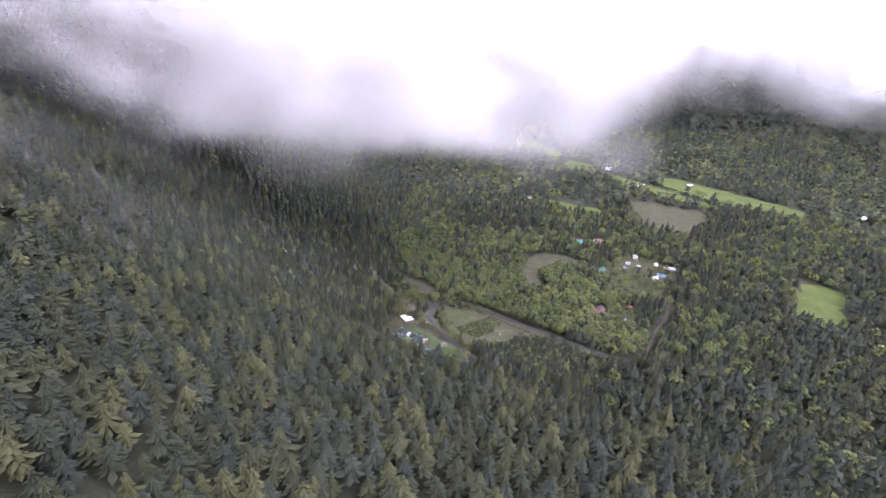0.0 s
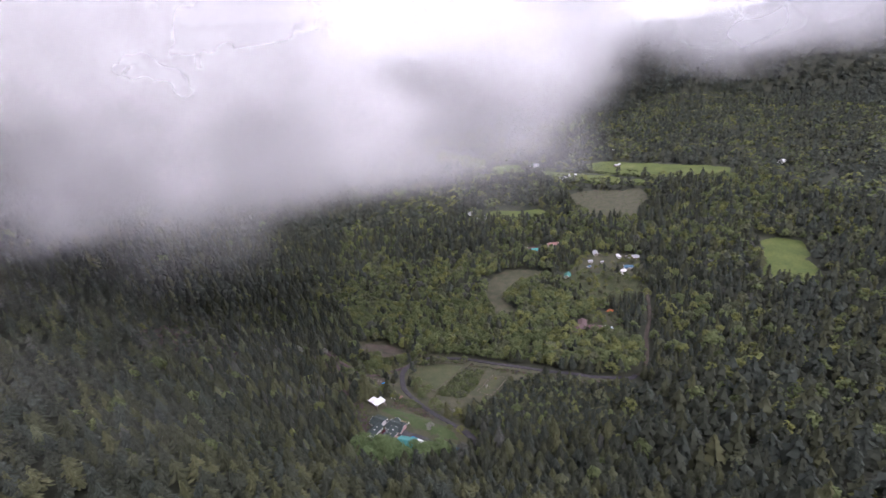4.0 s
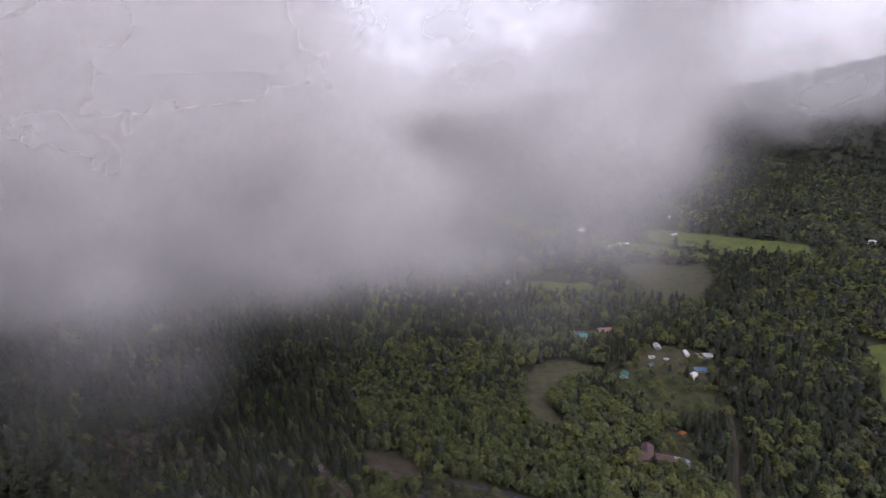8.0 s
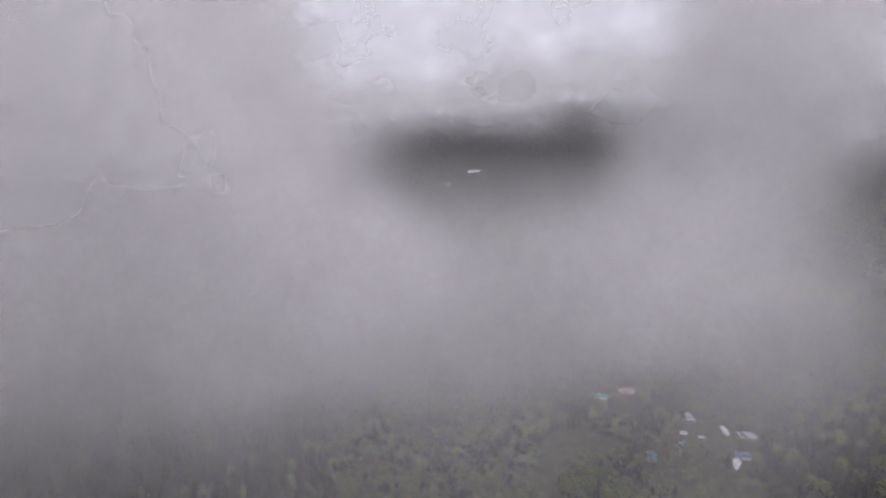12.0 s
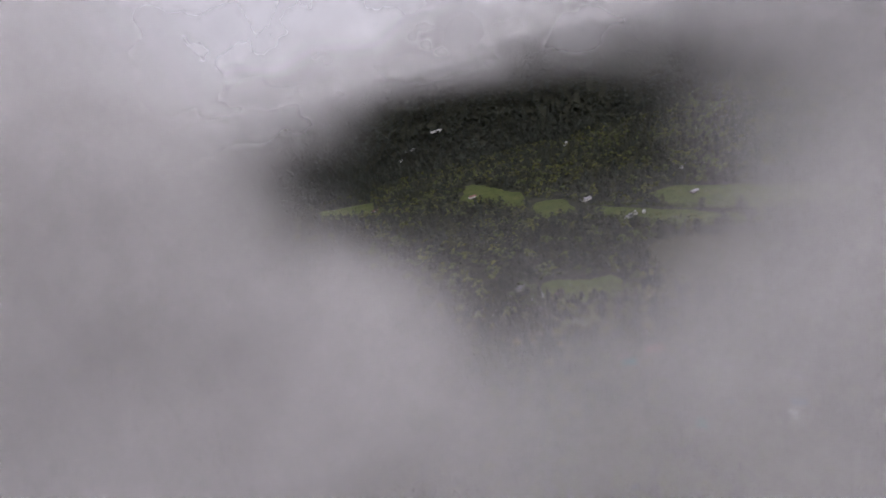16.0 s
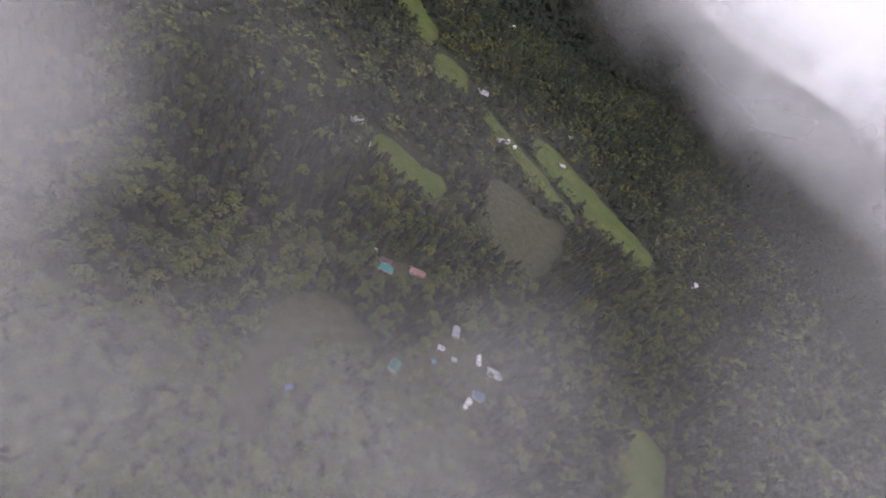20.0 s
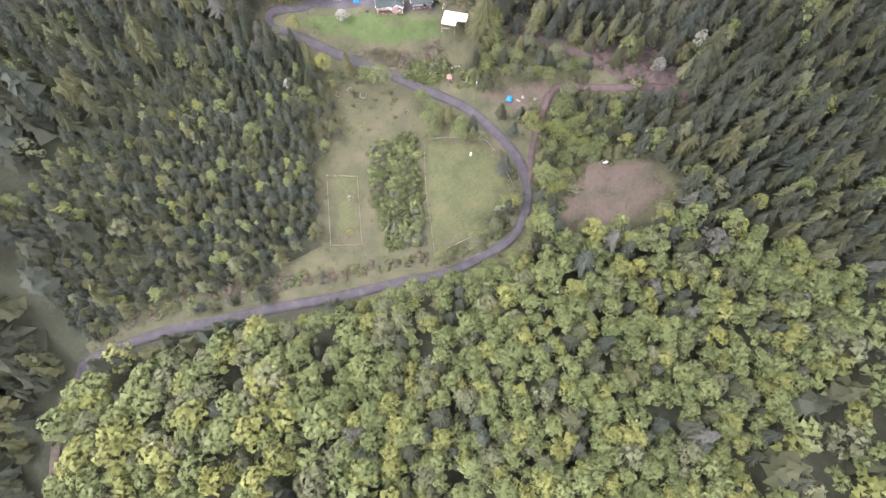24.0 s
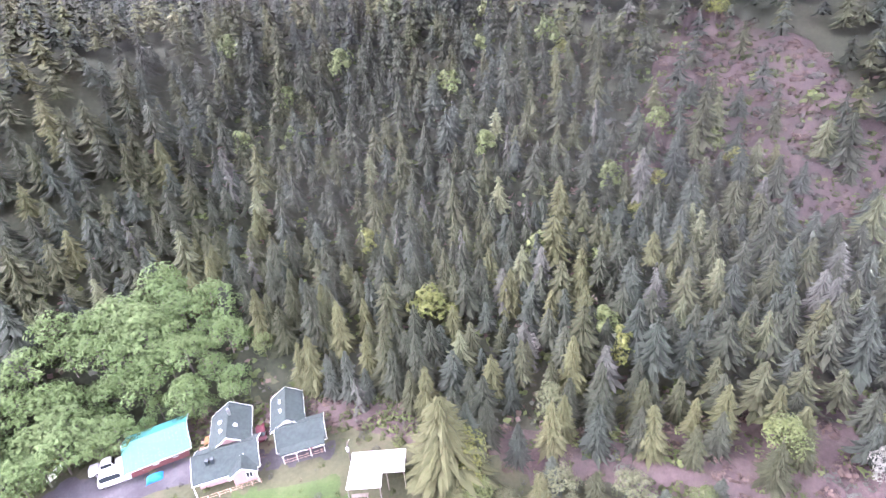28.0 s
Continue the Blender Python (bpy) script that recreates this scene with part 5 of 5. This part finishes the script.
strew("brush", PLAN["tarp_clearing"], 1.8, (0.3, 0.9), MIXED, [.45, .25, .15, .15], "tussocks in the earth clearing", CLUMPS, 0.3)
strew("bushes", [(-9, 360), (-28, 357), (-38, 350), (-58, 380), (-36, 392), (-20, 381), (2, 385), (14, 381), (0, 373)], 2.5, (1.4, 3.4), [BRUSH[0], DECID[0], DECID[2], CONIFER[2]], [.4, .3, .15, .15], "dense green bushes beside the dirt track", CLUMPS, 0.75)
strew("bushes", [(-10, 336), (-8, 358), (4, 372), (22, 377), (44, 368), (40, 364), (12, 371), (-4, 358), (-5, 336)], 1.9, (0.8, 2.2), [BRUSH[0], DECID[0], DECID[2]], [.5, .3, .2], "green bushes along the drive", CLUMPS, 0.45)
strew("bushes", [(4, 308), (14, 290), (24, 284), (34, 296), (22, 296), (10, 314)], 1.9, (0.6, 1.6), [BRUSH[0], DECID[0], DECID[2]], [.5, .3, .2], "low green bushes below the drive", CLUMPS, 0.35)
strew("brush", [(-9, 326), (-20, 331), (-32, 341), (-30, 330), (-14, 323)], 1.6, (1.4, 3.4), [BRUSH[0], DECID[1], DECID[0], BARE], [.3, .3, .3, .1], "yellow-green bushes above the clearing", CLUMPS, 0.9)
strew("brush", [(30, 300), (18, 298), (8, 320), (16, 328), (30, 318)], 2.4, (0.6, 1.8), MIXED, [.5, .15, .2, .15], "scattered bushes on the grass by the drive", CLUMPS, 0.3)
strew("brush", [(2, 370), (12, 372), (26, 371), (44, 365), (48, 367), (30, 378), (18, 382), (4, 378)], 1.4, (0.5, 1.6), MIXED, [.45, .2, .2, .15], "roadside brush along the paddock", CLUMPS, 0.5)
strew("undergrowth", [(-140, 250), (-60, 215), (0, 235), (-34, 290), (-44, 330), (-70, 370), (-40, 410), (-90, 430), (-150, 400)], 2.6, (1.2, 3.0), MIXED, [.4, .2, .2, .2], "low undergrowth between the firs", TUFTS)
YOUNG = [(35, 263), (28, 273), (23, 296), (32, 308), (45, 312), (56, 321), (57, 307), (46, 281)]
x, y = scatter(NR, min(p[0] for p in YOUNG), max(p[0] for p in YOUNG), min(p[1] for p in YOUNG), max(p[1] for p in YOUNG), 2.7)
ok = inside(YOUNG, x, y) & (near_line(DRIVE, x, y) > 4.5) & (NR.random(len(x)) < 0.75) & (np.hypot(x - 18, y - 303.6) > 3.5) & (np.hypot(x - 24.5, y - 297.5) > 3)
h = NR.uniform(3, 6, ok.sum())
stand("young_firs", FIR_YOUNG, np.stack([x[ok], y[ok], ground(x[ok], y[ok]) - 0.2], 1), h, h * NR.uniform(1.4, 2.0, ok.sum()), CONIFER + DECID[:3], NR.choice(7, ok.sum(), p=[.2, .25, .25, .1, .1, .05, .05]), "young firs and bushes below the bend of the drive")
for k, poly in enumerate(GARDEN):
    strew("brush", poly, 2.2, (0.3, 0.9), MIXED, [.4, .25, .2, .15], "low tussocks in the rough grass", CLUMPS, 0.22)
strew("brush", PLAN["back_bank"], 1.5, (0.6, 2.0), MIXED, [.4, .25, .2, .15], "brush on the red earth bank behind the houses", CLUMPS, 0.7)
strew("brush", [(26, 262), (20, 256), (8, 254), (-4, 258), (-8, 264), (2, 261), (14, 260)], 1.6, (0.8, 2.4), [BRUSH[0], DECID[0], DECID[1]], [.4, .4, .2], "green bushes along the yard's edge", CLUMPS, 0.8)
strew("brush", [(32, 296), (26, 284), (27, 264), (34, 264), (46, 300)], 1.8, (1.0, 2.6), [BRUSH[0], DECID[0], BARE, CONIFER[2]], [.35, .3, .15, .2], "mixed bushes outside the bend of the drive", CLUMPS, 0.8)
for key, n in (("paddock", 0.55), ("strip", 0.6), ("lane", 0.5), ("lawn", 0.4), ("bank", 0.6), ("glade", 0.3), ("meadow", 0.25)):
    strew("grass_tufts", PLAN[key], 0.9 if key not in ("glade", "meadow") else 1.6, (0.12, 0.34), [GRASS, ROUGH, PASTURE], [.4, .3, .3], "uneven grass tufts", TUFTS, n)
strew("brush", PLAN["brown_field"], 6.0, (1.0, 2.4), MIXED, [.4, .2, .3, .1], "tussocks and bushes in the brown field", CLUMPS, 0.4)
strew("brush", [(300, 904), (360, 790), (420, 735), (415, 728), (352, 780), (292, 896)], 4.0, (2.5, 4.5), [BRUSH[0], DECID[0]], [.6, .4], "hedge between two pastures", CLUMPS)
strew("brush", [(312, 948), (372, 868), (440, 762), (446, 768), (380, 878), (322, 955)], 4.0, (2.5, 4.5), [BRUSH[0], DECID[0]], [.6, .4], "hedge between two pastures", CLUMPS)
for i, (x0, y0, rz, L0) in enumerate(((36, 290, 20, 6), (-44, 345, 70, 5), (70, 345, 30, 7), (92, 325, 15, 6), (-50, 352, 40, 4), (30, 335, 60, 4))):
    lg = thing("fallen_log", x0, y0, rz, "grey fallen log lying on the ground", "log", "fallen logs")
    part("stem", rod(bmesh.new(), (-L0 / 2, 0, 0.15), (L0 / 2, 0, 0.2), 0.2, 0.12, 7), BARK, lg)
    for k in range(3):
        part("branch_stub", rod(bmesh.new(), (-L0 / 4 + k, 0, 0.2), (-L0 / 4 + k + 0.3, 0.3 * (-1) ** k, 0.7), 0.05, 0.03, 5), BARK, lg)

# ---------------------------------------------------------------- clouds: soft sheets of mist one behind another


def mist_material(name, scale, detail):
    m = bpy.data.materials.new(name)
    m.use_nodes = True
    t, l = m.node_tree, m.node_tree.links
    t.nodes.clear()
    out = t.nodes.new("ShaderNodeOutputMaterial")
    mix = t.nodes.new("ShaderNodeMixShader")
    tr = t.nodes.new("ShaderNodeBsdfTransparent")
    two = t.nodes.new("ShaderNodeMixShader")
    di = t.nodes.new("ShaderNodeBsdfDiffuse")
    tl = t.nodes.new("ShaderNodeBsdfTranslucent")
    for n in (di, tl):
        n.inputs["Color"].default_value = (0.9, 0.89, 0.88, 1)
    at = t.nodes.new("ShaderNodeAttribute")
    at.attribute_name = "thickness"
    geo = t.nodes.new("ShaderNodeNewGeometry")
    n1 = t.nodes.new("ShaderNodeTexNoise")
    n1.inputs["Scale"].default_value, n1.inputs["Detail"].default_value, n1.inputs["Roughness"].default_value = scale, detail, 0.5
    rng = t.nodes.new("ShaderNodeMapRange")
    rng.inputs["From Min"].default_value, rng.inputs["From Max"].default_value = 0.37, 0.63
    rng.inputs["To Min"].default_value, rng.inputs["To Max"].default_value = 0.05, 1.65
    mul = t.nodes.new("ShaderNodeMath")
    mul.operation, mul.use_clamp = "MULTIPLY", True
    l.new(geo.outputs["Position"], n1.inputs["Vector"])
    l.new(n1.outputs[0], rng.inputs["Value"])
    l.new(rng.outputs[0], mul.inputs[0])
    l.new(at.outputs["Fac"], mul.inputs[1])
    l.new(mul.outputs[0], mix.inputs[0])
    two.inputs[0].default_value = 0.5
    l.new(di.outputs[0], two.inputs[1])
    l.new(tl.outputs[0], two.inputs[2])
    l.new(tr.outputs[0], mix.inputs[1])
    l.new(two.outputs[0], mix.inputs[2])
    l.new(mix.outputs[0], out.inputs[0])
    return m


MIST, FAR_MIST = mist_material("mist", 0.017, 4.0), mist_material("far_mist", 0.0045, 3.0)


def smooth01(a, b, v):
    u = np.clip((v - a) / (b - a), 0, 1)
    return u * u * (3 - 2 * u)


def bank_density(x, y, z):
    """Low cloud over the wood, per metre of depth: a slab hung from the hill, tall in the west and in the east,
    low between them, its top sinking towards the valley; a thin veil lies north of it."""
    wob = 9 * np.sin(x * 0.033 + y * 0.03) + 6 * np.sin(x * 0.071 + z * 0.03 + y * 0.017) + 3 * np.sin(x * 0.13 + z * 0.07)
    bottom = 164 + wob - 9 * np.exp(-((x + 72) / 24) ** 2) + 14 * smooth01(-90, -130, x) - 6 * np.exp(-((x - 55) / 18) ** 2)
    west = smooth01(16, -62, x + 0.5 * wob - 0.25 * np.clip(y - 290, 0, 80))
    east = smooth01(46, 82, x - 0.45 * np.clip(y - 295, 0, 100)) * smooth01(262, 290, y)
    fall = 0.5 * np.clip(y - 284, 0, 70)
    top = 236 - fall + 0.35 * wob + (110 + fall) * west + (52 + fall) * east
    edge = 80 + 0.62 * (z - 165) + wob
    slab = (0.17 * smooth01(bottom - 8, bottom + 22, z) + 0.83 * smooth01(bottom + 22, bottom + 72, z)) * smooth01(top + 2, top - 22, z) * smooth01(edge + 16, edge - 22, x)
    slab = slab * smooth01(240, 262, y) * smooth01(376 + 24 * west, 336 + 24 * west, y) * (0.046 + 0.004 * west) * (1 - (0.74 - 0.5 * west) * smooth01(262, 294, y) * (1 - 0.5 * east))
    puff = np.exp(-(((x - 122) / 30) ** 2 + ((y - 340) / 32) ** 2 + ((z - 236 - 0.5 * wob) / 50) ** 2) ** 2) * 0.036
    veil = smooth01(142, 160, z) * smooth01(205 + 18 * smooth01(60, -5, x), 180 + 18 * smooth01(60, -5, x), z) * smooth01(318, 345, y) * smooth01(490, 410, y)
    veil = veil * smooth01(150, 112, x + 0.6 * wob) * smooth01(15, 34, np.hypot(x - 87, y - 398)) * (0.0022 + 0.0015 * smooth01(40, -20, x) + 0.010 * smooth01(392, 358, y) + 0.015 * smooth01(78, -8, x + wob) * smooth01(440, 390, y))
    low = np.exp(-(((x - 140) / 26) ** 2 + ((y - 396) / 34) ** 2 + ((z - 138) / 26) ** 2) ** 2) * 0.004
    d = np.maximum(np.maximum(slab, puff), np.maximum(veil, low))
    return d * smooth01(12, 50, z - ground(x, y)) * smooth01(-480, -380, x)


def bank(name, label):
    return tagged(new(name), label, "cloud", "clouds over the valley")


def sheet(parent, P, dens, mat=MIST):
    """One layer of a cloud. P: rows by columns of points; dens: how thick the mist is there. Clear stretches are left out."""
    r, c = P.shape[:2]
    a = (np.arange(r - 1)[:, None] * c + np.arange(c - 1)[None, :]).ravel()
    f = np.stack([a, a + 1, a + c + 1, a + c], 1)
    flat = dens.ravel()
    f = f[flat[f].max(1) > 0.004]
    used = np.unique(f)
    back = np.zeros(r * c, int)
    back[used] = np.arange(len(used))
    me = mesh_from("layer", P.reshape(-1, 3)[used], back[f], [mat], smooth=True)
    at = me.attributes.new("thickness", "FLOAT", "POINT")
    at.data.foreach_set("value", flat[used].astype(np.float32))
    ob = new("layer", me)
    ob.parent = parent
    return ob


LOW_CLOUD = bank("cloud_bank", "soft grey-white bank of low cloud over the wood")
FAR_CLOUD = bank("cloud_bank", "white cloud hiding the mountain top")
HILL_MIST = bank("mist", "faint mist hanging over the treetops of the hill")
RAGGED = bank("cloud", "ragged grey cloud before the mountain")
for yy in np.arange(205, 560, 5.5):
    X, Z = np.meshgrid(np.linspace(-480, 210, 84), np.linspace(130, 380, 38))
    Y = yy + 0.75 * (Z - 190) + 6 * np.sin(X * 0.03) + 5 * np.sin(Z * 0.04)
    dens = 1 - np.exp(-4.6 * bank_density(X, Y, Z))
    if dens.max() > 0.008:
        sheet(LOW_CLOUD, np.stack([X, Y, Z], 2), dens)
# pale haze sheet added just above the canopy, lifting the hill's dark tones
X, Y = np.meshgrid(np.linspace(-330, 60, 80), np.linspace(110, 420, 70))
Z = ground(X, Y) + 22
sheet(HILL_MIST, np.stack([X, Y, Z], 2), (0.008 + 0.03 * smooth01(100, 170, Z)) * smooth01(-20, -70, X) * smooth01(400, 360, Y) * smooth01(200, 250, Y + 0.4 * np.minimum(X, 0) * -1) * smooth01(-330, -260, X))


def wall_cloud(dist, bottom, top, strength, seed):
    A, Z = np.meshgrid(np.linspace(radians(-75), radians(75), 90), np.linspace(bottom - 120, top, 24))
    X, Y = 40 + dist * np.sin(A), 150 + dist * np.cos(A)
    wob = 30 * np.sin(A * 9 + seed) + 22 * np.sin(A * 23 + seed * 2)
    bottom = bottom - 40 * smooth01(0.25, -0.2, A) - 95 * smooth01(0.35, 0.7, A)
    sheet(FAR_CLOUD, np.stack([X, Y, Z], 2), strength * smooth01(bottom + wob - 60, bottom + wob + 60, Z) * smooth01(bottom + wob + 230, bottom + wob + 90, Z), FAR_MIST)


for i in range(12):
    wall_cloud(1150 + 85 * i, 222 + 4 * i, 700 + 20 * i, 0.19, i * 0.55)
X, Z = np.meshgrid(np.linspace(-420, 330, 80), np.linspace(205, 420, 24))
Y = 640 + 40 * np.sin(X * 0.012) + 12 * np.sin(Z * 0.05)
sheet(RAGGED, np.stack([X, Y, Z], 2), 0.2 * smooth01(225 + 18 * np.sin(X * 0.03), 275 + 18 * np.sin(X * 0.03), Z) * smooth01(330, 180, X))
